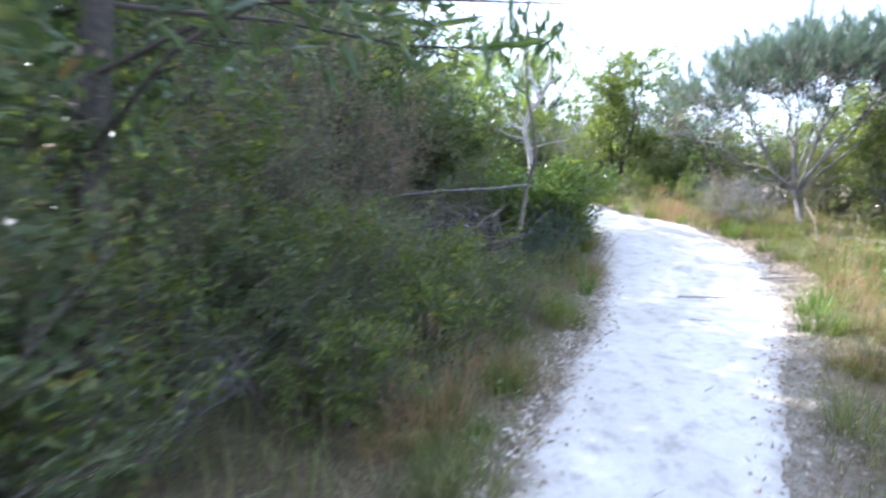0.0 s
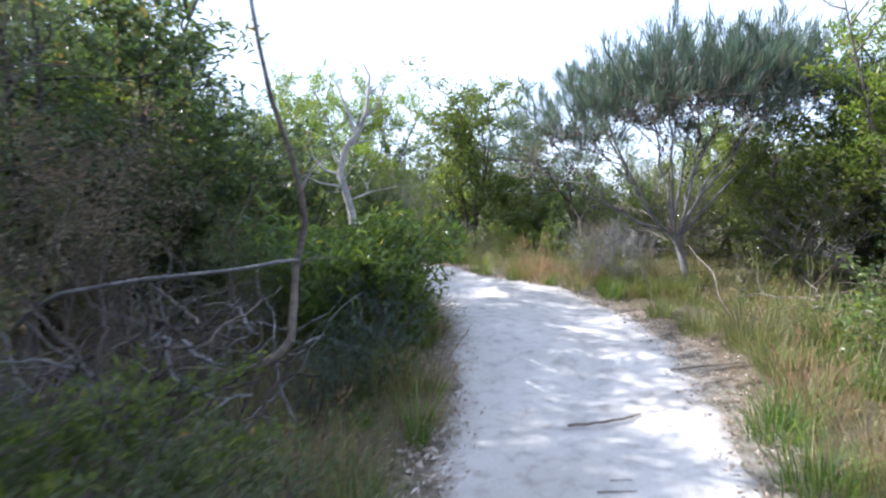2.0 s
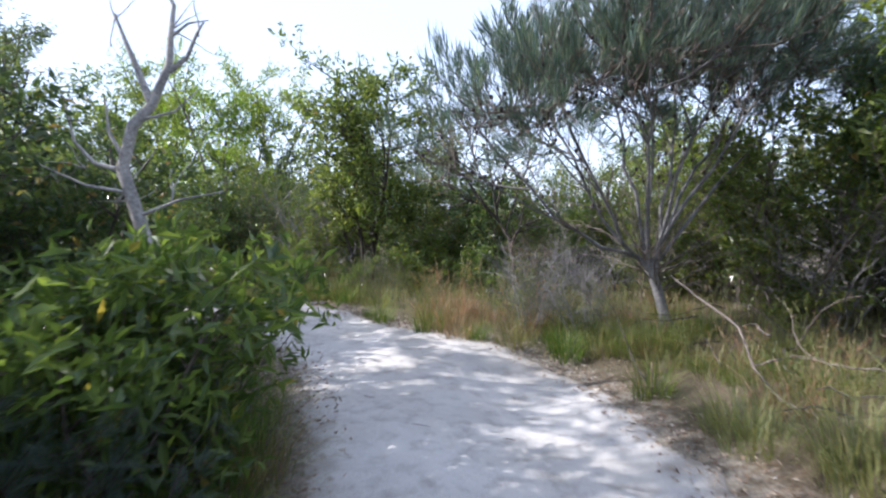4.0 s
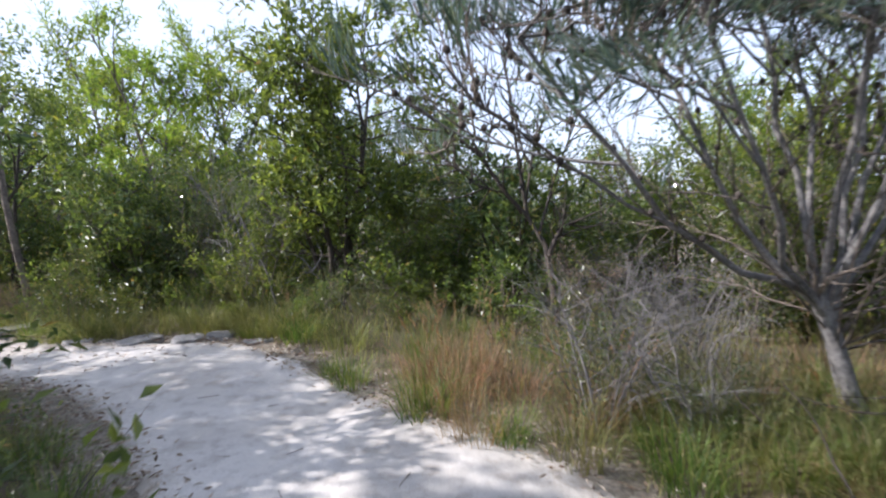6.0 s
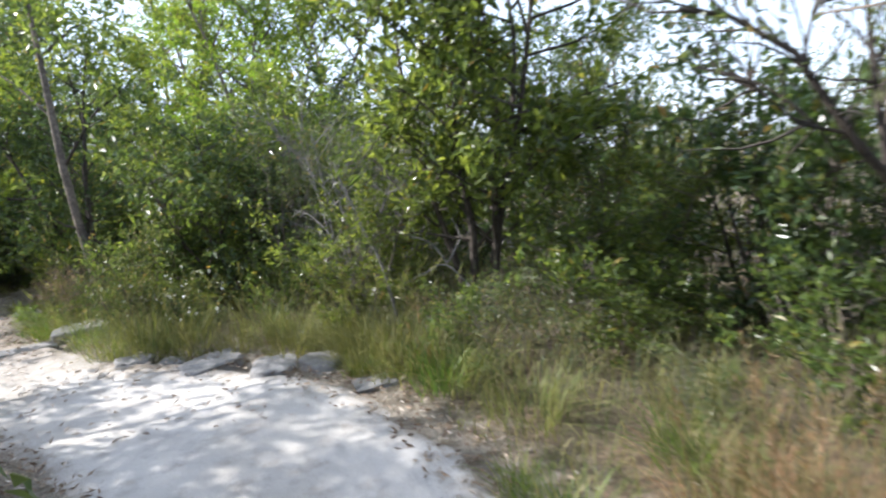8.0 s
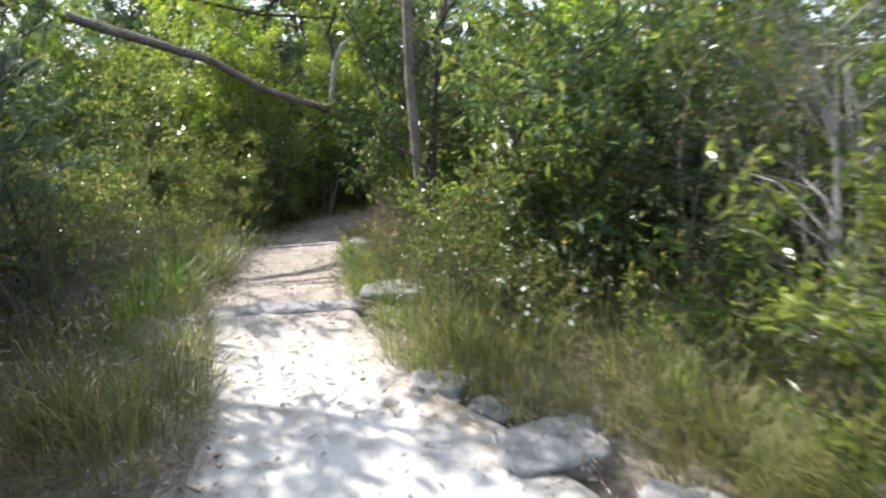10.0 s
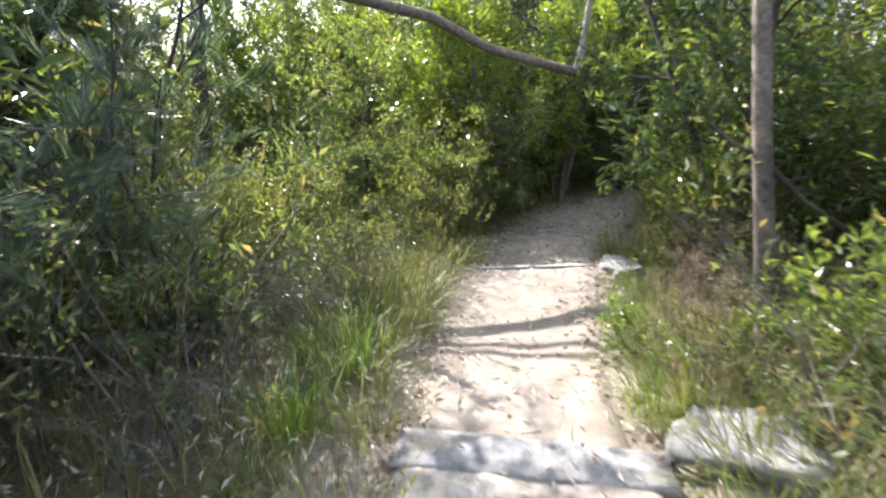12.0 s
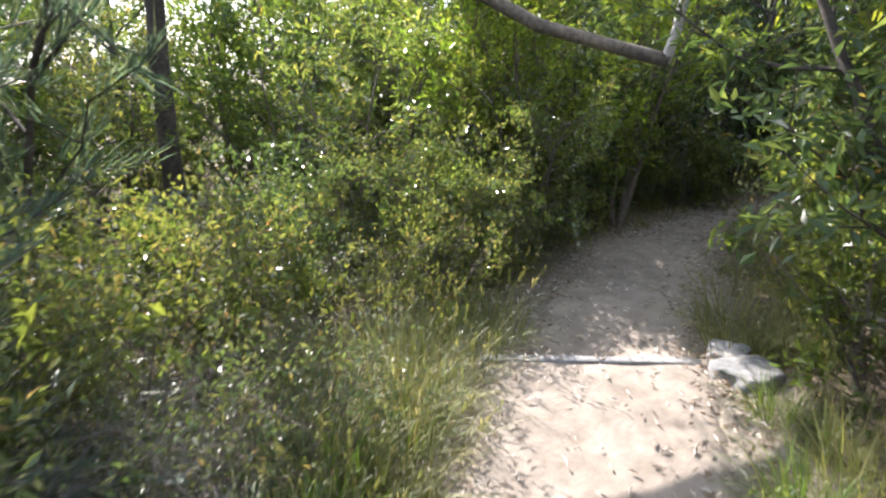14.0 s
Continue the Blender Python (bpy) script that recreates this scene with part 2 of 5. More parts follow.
# ---- lie of the land ----
LEFT = [(-3.4, -3.6), (-1.9, -0.6), (-1.1, 1.0), (-0.1, 2.92), (0.49, 4.06), (1.1, 5.15), (1.68, 6.38), (2.19, 7.77), (2.45, 8.6), (2.68, 9.5), (2.72, 10.3), (2.55, 11.2), (2.22, 12.2),
        (1.84, 12.9), (1.45, 13.3), (1.0, 13.95), (0.5, 14.6), (0.2, 15.1), (-0.28, 15.85), (-0.72, 16.69), (-1.0, 17.6), (-1.35, 18.5), (-1.6, 19.5), (-1.45, 21.0), (-0.7, 22.6)]
RIGHT = [(-1.8, -4.2), (-0.3, -0.5), (0.5, 1.2), (1.37, 2.86), (2.4, 4.35), (3.34, 5.56), (3.9, 6.6), (4.25, 7.3), (4.72, 8.4), (4.75, 9.2), (4.55, 9.75), (4.27, 10.3), (4.05, 10.92), (3.89, 11.6),
         (3.65, 12.4), (3.4, 13.0), (3.15, 13.36), (2.55, 13.85), (1.91, 14.3), (1.45, 14.8), (0.93, 15.45), (0.54, 16.3), (0.2, 17.15), (-0.1, 17.75), (-0.37, 18.5), (-0.54, 19.5), (-0.8, 21.2), (0.1, 22.2)]
LEVELS = np.array([(-0.7, 0.5, -0.2), (0.6, 3, -0.2), (2.756, 6.168, -0.167), (4.4, 8.4, -0.09), (4.7, 8, -0.02), (5.1, 7.1, 0.03), (4.1, 10.2, 0.15), (4.17, 10.96, 0.14),
                   (3.6, 12.5, 0.19), (2.6, 13.96, 0.12), (1.6, 14.5, 0.1), (0.39, 14.8, 0.04), (1.3, 15.2, 0.05), (0.37, 16.44, -0.12), (-0.1, 16.6, -0.15), (-0.13, 17.36, -0.19),
                   (-0.55, 18, -0.28), (-0.6, 19.5, -0.38), (-1.1, 19.06, -0.43), (-1.2, 21, -0.54), (-2.5, 20, -0.5), (6.5, 9.3, 0.1), (3, 8.8, 0.08), (0, 9, -0.1), (0, 6, -0.2)])


def level(x, y):
    """Height of the trodden ground."""
    x, y = np.asarray(x, float), np.asarray(y, float)
    w = 1 / ((x[..., None] - LEVELS[:, 0]) ** 2 + (y[..., None] - LEVELS[:, 1]) ** 2 + 0.35) ** 2
    return (w * LEVELS[:, 2]).sum(-1) / w.sum(-1)


def resample(points, count):
    p = np.array(points, float)
    s = np.concatenate([[0], np.cumsum(np.linalg.norm(np.diff(p, axis=0), axis=1))])
    u = np.linspace(0, s[-1], count)
    q = np.stack([np.interp(u, s, p[:, 0]), np.interp(u, s, p[:, 1])], 1)
    k = np.ones(9) / 9
    pad = np.concatenate([np.repeat(q[:1], 4, 0), q, np.repeat(q[-1:], 4, 0)])
    return np.stack([np.convolve(pad[:, i], k, "valid") for i in (0, 1)], 1)


EDGE_L, EDGE_R = resample(LEFT, 520), resample(RIGHT, 520)
CENTRE = (EDGE_L + EDGE_R) / 2
HALF = np.linalg.norm(EDGE_L - EDGE_R, axis=1) / 2


def off_path(x, y):
    """Metres from the path's edge; negative on the path."""
    d = np.hypot(np.asarray(x)[..., None] - CENTRE[::4, 0], np.asarray(y)[..., None] - CENTRE[::4, 1]) - HALF[::4]
    return d.min(-1)


def wobble(x, y, scale, seed=0.0):
    return np.array([noise.noise((a * scale + seed, b * scale - seed, seed)) for a, b in zip(np.ravel(x), np.ravel(y))]).reshape(np.shape(x))


STEPS = [((0.3, 14.75), (1.3, 15.25), 0.05), ((-0.95, 16.78), (0.1, 17.5), 0.06), ((-1.2, 18.3), (-0.3, 18.7), 0.035)]


def ledge(x, y):
    """The worn steps in the path: a rise towards each edge and a drop beyond it."""
    z = np.zeros(np.shape(x))
    for a, b, h in STEPS:
        d = np.array(b) - np.array(a)
        nrm = np.array((-d[1], d[0])) / np.hypot(*d)
        s = (x - a[0]) * nrm[0] + (y - a[1]) * nrm[1]
        z = z + np.where((s <= 0) & (s > -1.0), h * (1 + s), 0) - np.where((s > 0) & (s < 1.0), h * (1 - s), 0)
    return z


def ground_at(x, y):
    d = off_path(x, y)
    return float(level(x, y)) + (0.12 * min(max(float(d), 0), 1.5) / 1.5)


def mesh_of(name, verts, faces, material, smooth=False):
    me = bpy.data.meshes.new(name)
    me.from_pydata(verts.tolist() if hasattr(verts, "tolist") else verts, [], faces.tolist() if hasattr(faces, "tolist") else faces)
    me.materials.append(material)
    if smooth:
        me.polygons.foreach_set("use_smooth", [True] * len(me.polygons))
    me.update()
    return me


def grid_faces(nu, nv):
    i = np.arange(nu - 1)[:, None] * nv + np.arange(nv - 1)[None]
    return np.stack([i, i + nv, i + nv + 1, i + 1], -1).reshape(-1, 4)


def store(ob, name, values):
    at = ob.data.attributes.new(name, "FLOAT", "POINT")
    at.data.foreach_set("value", np.ravel(values).astype(np.float32))


def build_ground():
    xs = np.concatenate([[-600, -200, -80, -40, -22, -15], np.arange(-10, 14, 0.17), [16, 22, 40, 80, 200, 600]])
    ys = np.concatenate([[-600, -200, -80, -40, -20, -12], np.arange(-6, 27, 0.17), [30, 40, 60, 100, 200, 600]])
    gx, gy = np.meshgrid(xs, ys, indexing="ij")
    d = off_path(gx, gy)
    far = np.clip(1 - (np.hypot(gx - 2, gy - 10) - 18) / 20, 0, 1)
    z = level(gx, gy) * far + 0.12 * np.clip(d, 0, 1.5) / 1.5
    z += (0.05 * wobble(gx, gy, 1.3, 3.1) + 0.03 * wobble(gx, gy, 4.0, 7.7)) * np.clip(d / 0.5, 0, 1)
    z += ledge(gx, gy) * np.clip(1 - d / 0.6, 0, 1)
    z -= 0.16 * np.clip((-d - 0.22) / 0.3, 0, 1)
    ob = new("ground", mesh_of("ground", np.stack([gx, gy, z], -1).reshape(-1, 3), grid_faces(len(xs), len(ys)), SOIL, True))
    store(ob, "wear", np.clip(1 - d / 0.55, 0, 1))
    tagged(ob, "dark bush soil strewn with twigs and fallen leaves", "ground", kind="structure")


def build_path():
    n, across = len(CENTRE), 25
    u = np.linspace(-1, 1, across)
    rag = 1.0 + 0.10 * wobble(CENTRE[:, 0], CENTRE[:, 1], 2.6, 5.0) + 0.05 * wobble(CENTRE[:, 0], CENTRE[:, 1], 9.0, 6.0)
    rag_r = 1.0 + 0.10 * wobble(CENTRE[:, 0], CENTRE[:, 1], 2.9, 11.0) + 0.05 * wobble(CENTRE[:, 0], CENTRE[:, 1], 9.0, 16.0)
    side = (EDGE_R - EDGE_L) / 2
    scale = np.where(u[None] < 0, rag[:, None], rag_r[:, None]) * 1.06
    x = CENTRE[:, :1] + side[:, :1] * u[None] * scale
    y = CENTRE[:, 1:] + side[:, 1:] * u[None] * scale
    z = level(x, y) + ledge(x, y) + 0.012 * wobble(x, y, 5.0, 1.0) + 0.02 * wobble(x, y, 1.2, 2.0) + 0.015
    z -= 0.045 * np.clip((np.abs(u[None]) - 0.84) / 0.16, 0, 1) ** 2
    ob = new("path", mesh_of("path", np.stack([x, y, z], -1).reshape(-1, 3), grid_faces(n, across)[:, ::-1], SAND, True))
    f = np.clip(((x - 2.0) * 1.45 - (y - 14.2) * 0.85) / (1.45 ** 2 + 0.85 ** 2), 0, 1)
    bare = np.hypot(x - 2.0 - 1.45 * f, y - 14.2 + 0.85 * f)      # trodden earth round the edging stones
    store(ob, "wear", np.maximum(np.clip((np.abs(u[None]) * np.ones((n, 1)) - 0.60) / 0.40, 0, 1), np.clip(1.15 - bare / 0.42, 0, 1)))
    store(ob, "earth", np.clip((y - 13.2) / 1.5, 0, 1.7))
    tagged(ob, "narrow walking track of pale trodden sand", "path", kind="structure")


build_ground()
build_path()


# ---- plant kit ----
class Wood:
    """Gathers tapered tubes into one mesh."""

    def __init__(self):
        self.v, self.f, self.n = [], [], 0

    def tube(self, pts, radii, sides=5):
        pts = np.asarray(pts, float)
        d = np.gradient(pts, axis=0)
        d /= np.linalg.norm(d, axis=1)[:, None] + 1e-9
        ref = np.array((0.31, 0.87, 0.38)) if abs(d[0][2]) > 0.5 else np.array((0.1, 0.2, 0.97))
        a = np.cross(d, ref)
        a /= np.linalg.norm(a, axis=1)[:, None] + 1e-9
        b = np.cross(d, a)
        w = np.linspace(0, 2 * np.pi, sides, endpoint=False)
        ring = a[:, None] * np.cos(w)[None, :, None] + b[:, None] * np.sin(w)[None, :, None]
        self.v.append((pts[:, None] + ring * np.asarray(radii)[:, None, None]).reshape(-1, 3))
        m = len(pts)
        i = np.arange(m - 1)[:, None] * sides + np.arange(sides)[None]
        j = np.arange(m - 1)[:, None] * sides + (np.arange(sides)[None] + 1) % sides
        self.f.append(np.stack([i, j, j + sides, i + sides], -1).reshape(-1, 4) + self.n)
        self.n += m * sides

    def mesh(self, name, material):
        return mesh_of(name, np.concatenate(self.v), np.concatenate(self.f), material, True)


def bent(rng, start, way, length, count, bend, lift=0.0):
    """A crooked polyline that wanders off from start."""
    way = np.array(way, float) / np.linalg.norm(way)
    pts = [np.array(start, float)]
    for _ in range(count):
        way = way + rng.normal(0, bend, 3) + np.array((0, 0, lift))
        way /= np.linalg.norm(way)
        pts.append(pts[-1] + way * length / count)
    return np.array(pts), way


def along(pts, f):
    s = f * (len(pts) - 1)
    i = min(int(s), len(pts) - 2)
    return pts[i] + (pts[i + 1] - pts[i]) * (s - i), pts[i + 1] - pts[i]


def leaf_mesh(name, rng, base, way, length, width, material, fold=0.25, droop=0.0, flat=0.0):
    """Folded leaves, one island each: base, two sides and a tip; flat turns their faces to the sky."""
    n = len(base)
    base, way = np.asarray(base), np.asarray(way, float)
    way = way / (np.linalg.norm(way, axis=1)[:, None] + 1e-9)
    way[:, 2] -= droop
    way /= np.linalg.norm(way, axis=1)[:, None] + 1e-9
    side = np.cross(way, rng.normal(0, 1, (n, 3)) + np.array((0, 0, flat)))
    side /= np.linalg.norm(side, axis=1)[:, None] + 1e-9
    up = np.cross(side, way)
    ln = length * rng.uniform(0.6, 1.25, n)[:, None]
    wd = width * rng.uniform(0.7, 1.2, n)[:, None]
    mid = base + way * ln * 0.45 + up * wd * fold
    tip = base + way * ln - up * ln * rng.uniform(0, 0.15, n)[:, None]
    v = np.stack([base, mid + side * wd * 0.5, tip, mid - side * wd * 0.5], 1).reshape(-1, 3)
    i = np.arange(n)[:, None] * 4
    f = np.concatenate([i + np.array([[0, 1, 2]]), i + np.array([[0, 2, 3]])], 0)
    return mesh_of(name, v, f, material)


def part(name, me, parent, label="", kind=""):
    ob = new(name, me)
    ob.parent = parent
    if kind:
        ob["kind"] = kind
    if label:
        ob["label"] = label
    return ob


def shrub(name, label, seed, height, spread, stems, leaf, bark, size, per_twig=16, branches=9, twigs=6, upright=0.5, low=0.25, droop=0.0, thick=0.022, needle=False, category="shrub", group="", bareness=0.0, tuft=0.16, stem_lean=1.0):
    """A bush or small tree: crooked stems, branches, twigs, and a crown of single leaves."""
    rng = np.random.default_rng(seed)
    root = tagged(new(name), label, category, group)
    twig_wood = Wood()
    at, to = [], []
    for s in range(stems):
        w = Wood()
        turn = 2 * np.pi * (s + rng.uniform(0, 0.7)) / stems
        out = spread * stem_lean * rng.uniform(0.25, 1.0) * (0.6 if stems > 1 else 0.15)
        way = (math.cos(turn) * out, math.sin(turn) * out, height * 0.8)
        ln = height * rng.uniform(0.72, 0.98)
        pts, _ = bent(rng, (math.cos(turn) * 0.05 * stems / 4, math.sin(turn) * 0.05 * stems / 4, -0.12), way, ln, 8, 0.10, 0.03)
        w.tube(pts, np.linspace(thick * rng.uniform(0.8, 1.2), thick * 0.22, len(pts)), 6)
        part("stem", w.mesh("stem", bark), root)
        for b in range(branches):
            f = low + (0.98 - low) * (b + rng.uniform(0, 1)) / branches
            p, d = along(pts, f)
            a = rng.uniform(0, 2 * np.pi)
            reach = spread * (0.95 - 0.6 * abs(f - 0.5)) * rng.uniform(0.45, 0.85)
            way = np.array((math.cos(a), math.sin(a), upright * rng.uniform(0.3, 1.6))) + 0.25 * d / np.linalg.norm(d)
            bp, _ = bent(rng, p, way, reach, 4, 0.16, 0.02)
            twig_wood.tube(bp, np.linspace(thick * 0.42, thick * 0.13, len(bp)), 3)
            for t in range(twigs):
                q, d2 = along(bp, 0.25 + 0.75 * (t + rng.uniform(0, 1)) / twigs)
                way = d2 / np.linalg.norm(d2) + rng.normal(0, 0.6, 3) + np.array((0, 0, upright * 0.4))
                tp, tw = bent(rng, q, way, tuft * 2 * rng.uniform(0.6, 1.4), 1 if leaf else 2, 0.2)
                twig_wood.tube(tp, np.linspace(thick * 0.14, thick * 0.05, len(tp)), 3)
                if rng.uniform() < bareness:
                    continue
                k = int(per_twig * rng.uniform(0.6, 1.4))
                fr = rng.uniform(0.1, 1.0, k)[:, None]
                pos = tp[0] + (tp[-1] - tp[0]) * fr + rng.normal(0, tuft * (0.10 if needle else 0.28), (k, 3))
                at.append(pos)
                to.append(np.repeat(tw[None], k, 0) * (1.6 if needle else 0.7) + rng.normal(0, 0.35 if needle else 0.75, (k, 3)) + np.array((0, 0, 0.5 if needle else 0.0)))
    part("branchwork", twig_wood.mesh("branchwork", bark), root, kind="stuff")
    if at and leaf:
        part("crown", leaf_mesh("crown", rng, np.concatenate(at), np.concatenate(to), size[0], size[1], leaf, 0.05 if needle else 0.25, droop, 0.0 if needle else 1.3), root)
    return root


WALKED = resample([(-0.8, 0.0), (-0.4, 1.1), (0.6, 3.0), (1.55, 5.0), (2.2, 6.4), (2.85, 7.7), (3.12, 9.2), (3.08, 10.5), (2.7, 11.9), (2.05, 13.05), (1.4, 13.9), (0.7, 14.8)], 120)


def clear_of_walk(x, y):
    return float(np.hypot(WALKED[:, 0] - x, WALKED[:, 1] - y).min())


def put(proto, x, y, turn=0.0, scale=1.0, tall=1.0, z=None, label="", tilt=0.0):
    z = ground_at(x, y) if z is None else z
    ob = copy_thing(proto, pose(x, y, z, tilt, 0, turn) @ Matrix.Diagonal((scale, scale, scale * tall, 1)))
    if label:
        ob["label"] = label
    return ob


def place(ob, x, y, turn=0.0, z=None):
    ob.matrix_basis = pose(x, y, ground_at(x, y) if z is None else z, 0, 0, turn)
    return ob


def stick_thing(name, label, pts, r0, r1, material, category="fallen branch", sides=6, group=""):
    """One crooked branch lying or leaning."""
    p = np.array(pts, float)
    s = np.linspace(0, 1, len(p))
    u = np.linspace(0, 1, max(6, len(p) * 3))
    q = np.stack([np.interp(u, s, p[:, i]) for i in range(3)], 1)
    q[1:-1] += np.random.default_rng(int(abs(p[0][0] * 997 + p[0][1] * 313)) + 3).normal(0, r0 * 0.35, (len(q) - 2, 3))
    w = Wood()
    w.tube(q, np.linspace(r0, r1, len(q)), sides)
    return tagged(new(name, w.mesh(name, material)), label, category, group)


def grass_blades(name, rng, count, radius, length, width, lean, material, seeds=0.0):
    a = rng.uniform(0, 2 * np.pi, count)
    r = radius * np.sqrt(rng.uniform(0, 1, count))
    base = np.stack([np.cos(a) * r, np.sin(a) * r, np.full(count, -0.03)], 1)
    out = a + rng.normal(0, 0.7, count)
    ln = length * rng.uniform(0.45, 1.15, count)
    le = lean * rng.uniform(0.2, 1.5, count)
    d = np.stack([np.cos(out), np.sin(out)], 1)
    side = np.stack([-np.sin(out + rng.normal(0, 0.6, count)), np.cos(out), np.zeros(count)], 1) * (width / 2)
    def at(f, drop):
        return base + np.concatenate([d * (ln * le * f ** 1.7)[:, None], (ln * (f - drop * le * f ** 2.2))[:, None]], 1)
    m1, m2, tip = at(0.4, 0.15), at(0.75, 0.3), at(1.0, 0.45)
    v = np.stack([base - side, base + side, m1 - side * 0.9, m1 + side * 0.9, m2 - side * 0.55, m2 + side * 0.55, tip], 1).reshape(-1, 3)
    i = np.arange(count)[:, None] * 7
    f = [(i + np.array([[0, 1, 3, 2]])).tolist(), (i + np.array([[2, 3, 5, 4]])).tolist(), (i + np.array([[4, 5, 6]])).tolist()]
    return mesh_of(name, v, f[0] + f[1] + f[2], material)


def tussock(label, seed, count, radius, length, width, lean, material, group, heads=0):
    """A clump of grass blades, some with feathery seed heads."""
    rng = np.random.default_rng(seed)
    me = grass_blades("grass_tuft", rng, count, radius, length, width, lean, material)
    ob = tagged(new("grass_tuft", me), label, "grass", group)
    if heads:
        seed = GRASS_DRY if material is GRASS_DRY else GRASS_PALE
        at, to = [], []
        stalk = Wood()
        for _ in range(heads):
            a = rng.uniform(0, 2 * np.pi)
            pts, way = bent(rng, (math.cos(a) * radius * 0.5, math.sin(a) * radius * 0.5, 0), (math.cos(a) * 0.35, math.sin(a) * 0.35, 1), length * rng.uniform(1.0, 1.5), 5, 0.08, -0.02)
            stalk.tube(pts, np.linspace(0.0016, 0.0008, len(pts)), 3)
            k = 16
            fr = rng.uniform(0, 1, k)[:, None]
            at.append(pts[-2] + (pts[-1] - pts[-2]) * fr)
            to.append(np.repeat(way[None], k, 0) + rng.normal(0, 0.4, (k, 3)))
        part("stalk", stalk.mesh("stalk", seed), ob, kind="stuff")
        part("seed_head", leaf_mesh("seed_head", rng, np.concatenate(at), np.concatenate(to), 0.035, 0.006, seed), ob, kind="stuff")
    return ob


def rock(label, x, y, sx, sy, sz, seed, turn=0.0, sink=0.3, group=""):
    """A weathered stone, lumpy and flattened, set in the ground."""
    bm = bmesh.new()
    bmesh.ops.create_icosphere(bm, subdivisions=3, radius=1.0)
    for v in bm.verts:
        n = v.co.normalized()
        k = 1 + 0.34 * noise.noise(n * 1.3 + Vector((seed, 0, 0))) + 0.10 * noise.noise(n * 4.0 + Vector((0, seed, 0))) + 0.04 * noise.noise(n * 9.0 + Vector((0, seed, 0)))
        c = n * k * min(1.3, 1 / max(abs(n.x), abs(n.y), 0.6) ** 0.7)
        c.z = min(c.z, 0.5 + 0.12 * noise.noise(n * 2.5 + Vector((seed, seed, 0))))
        v.co = Vector((c.x * sx, c.y * sy, c.z * sz))
    me = bpy.data.meshes.new("rock")
    bm.to_mesh(me)
    bm.free()
    me.materials.append(STONE)
    me.polygons.foreach_set("use_smooth", [True] * len(me.polygons))
    ob = tagged(new("rock", me), label, "rock", group)
    ob.matrix_basis = pose(x, y, float(level(x, y)) + sz * (0.55 - sink), 0, 0, turn)
    return ob


# ---- the plants that stand out ----
FOLIAGE = "bushes along the track"
HEATH = place(shrub("heath_shrub", "fine-leaved olive heath shrub with grey twigs", 11, 2.2, 1.15, 5, LEAF_OLIVE, BARK, (0.058, 0.021), 15, 8, 5, 0.7, 0.06, group=FOLIAGE, thick=0.016), -1.9, 4.0)
BROAD = place(shrub("leafy_shrub", "dense shrub with dark green oval leaves", 12, 2.5, 1.2, 5, LEAF_DARK, BARK_DARK, (0.105, 0.05), 14, 9, 5, 0.45, 0.04, group=FOLIAGE), -2.5, 2.4, 40)
WATTLE = place(shrub("wattle_shrub", "bright green wattle shrub with slender leaves", 13, 2.6, 1.25, 5, LEAF_GREEN, BARK, (0.125, 0.036), 15, 9, 5, 0.5, 0.04, group=FOLIAGE, droop=0.15), 3.4, 16.7)
put(BROAD, 2.75, 15.6, 40, 0.8)
TALL = place(shrub("small_gum_tree", "slim dark-leaved bushland tree with open crown", 14, 4.4, 1.7, 3, LEAF_DARK, BARK_DARK, (0.115, 0.04), 20, 13, 6, 0.45, 0.12, category="tree", group="trees behind the bushes", thick=0.04, tuft=0.2, droop=0.25, stem_lean=0.8), -3.4, 6.2)
FEATHER = place(shrub("she_oak_shrub", "feathery grey-green she-oak with drooping needles", 15, 3.2, 1.5, 3, NEEDLE, BARK_DARK, (0.18, 0.006), 34, 9, 5, 0.35, 0.15, group="she-oaks", needle=True, category="tree", thick=0.03), -2.6, 15.0)
DEADBUSH = place(shrub("dead_shrub", "leafless grey dead shrub with tangled twigs", 16, 1.9, 1.1, 5, None, DEADWOOD, (0.03, 0.01), 0, 9, 7, 0.5, 0.1, group="dead shrubs", thick=0.016, tuft=0.2), 4.0, 14.6)
LOW = place(shrub("low_shrub", "low dark green undershrub beside the path", 17, 0.95, 0.7, 5, LEAF_GREEN, BARK, (0.065, 0.024), 14, 5, 4, 0.6, 0.05, group="undershrubs", thick=0.010, tuft=0.1), 0.7, 8.6)
LOWDARK = place(shrub("low_heath", "low wiry heath bush with tiny olive leaves", 18, 0.8, 0.7, 5, LEAF_OLIVE, BARK, (0.036, 0.012), 18, 5, 4, 0.7, 0.05, group="undershrubs", thick=0.008, tuft=0.12), 0.4, 5.2)
YELLOW = place(shrub("sunlit_wattle_tree", "tall airy tree with yellow-green leaves toned as if sunlit", 19, 5.6, 2.0, 3, LEAF_YELLOW, BARK, (0.13, 0.04), 24, 13, 6, 0.6, 0.25, category="tree", group="sunlit trees", thick=0.05, tuft=0.22), 3.85, 18.8)

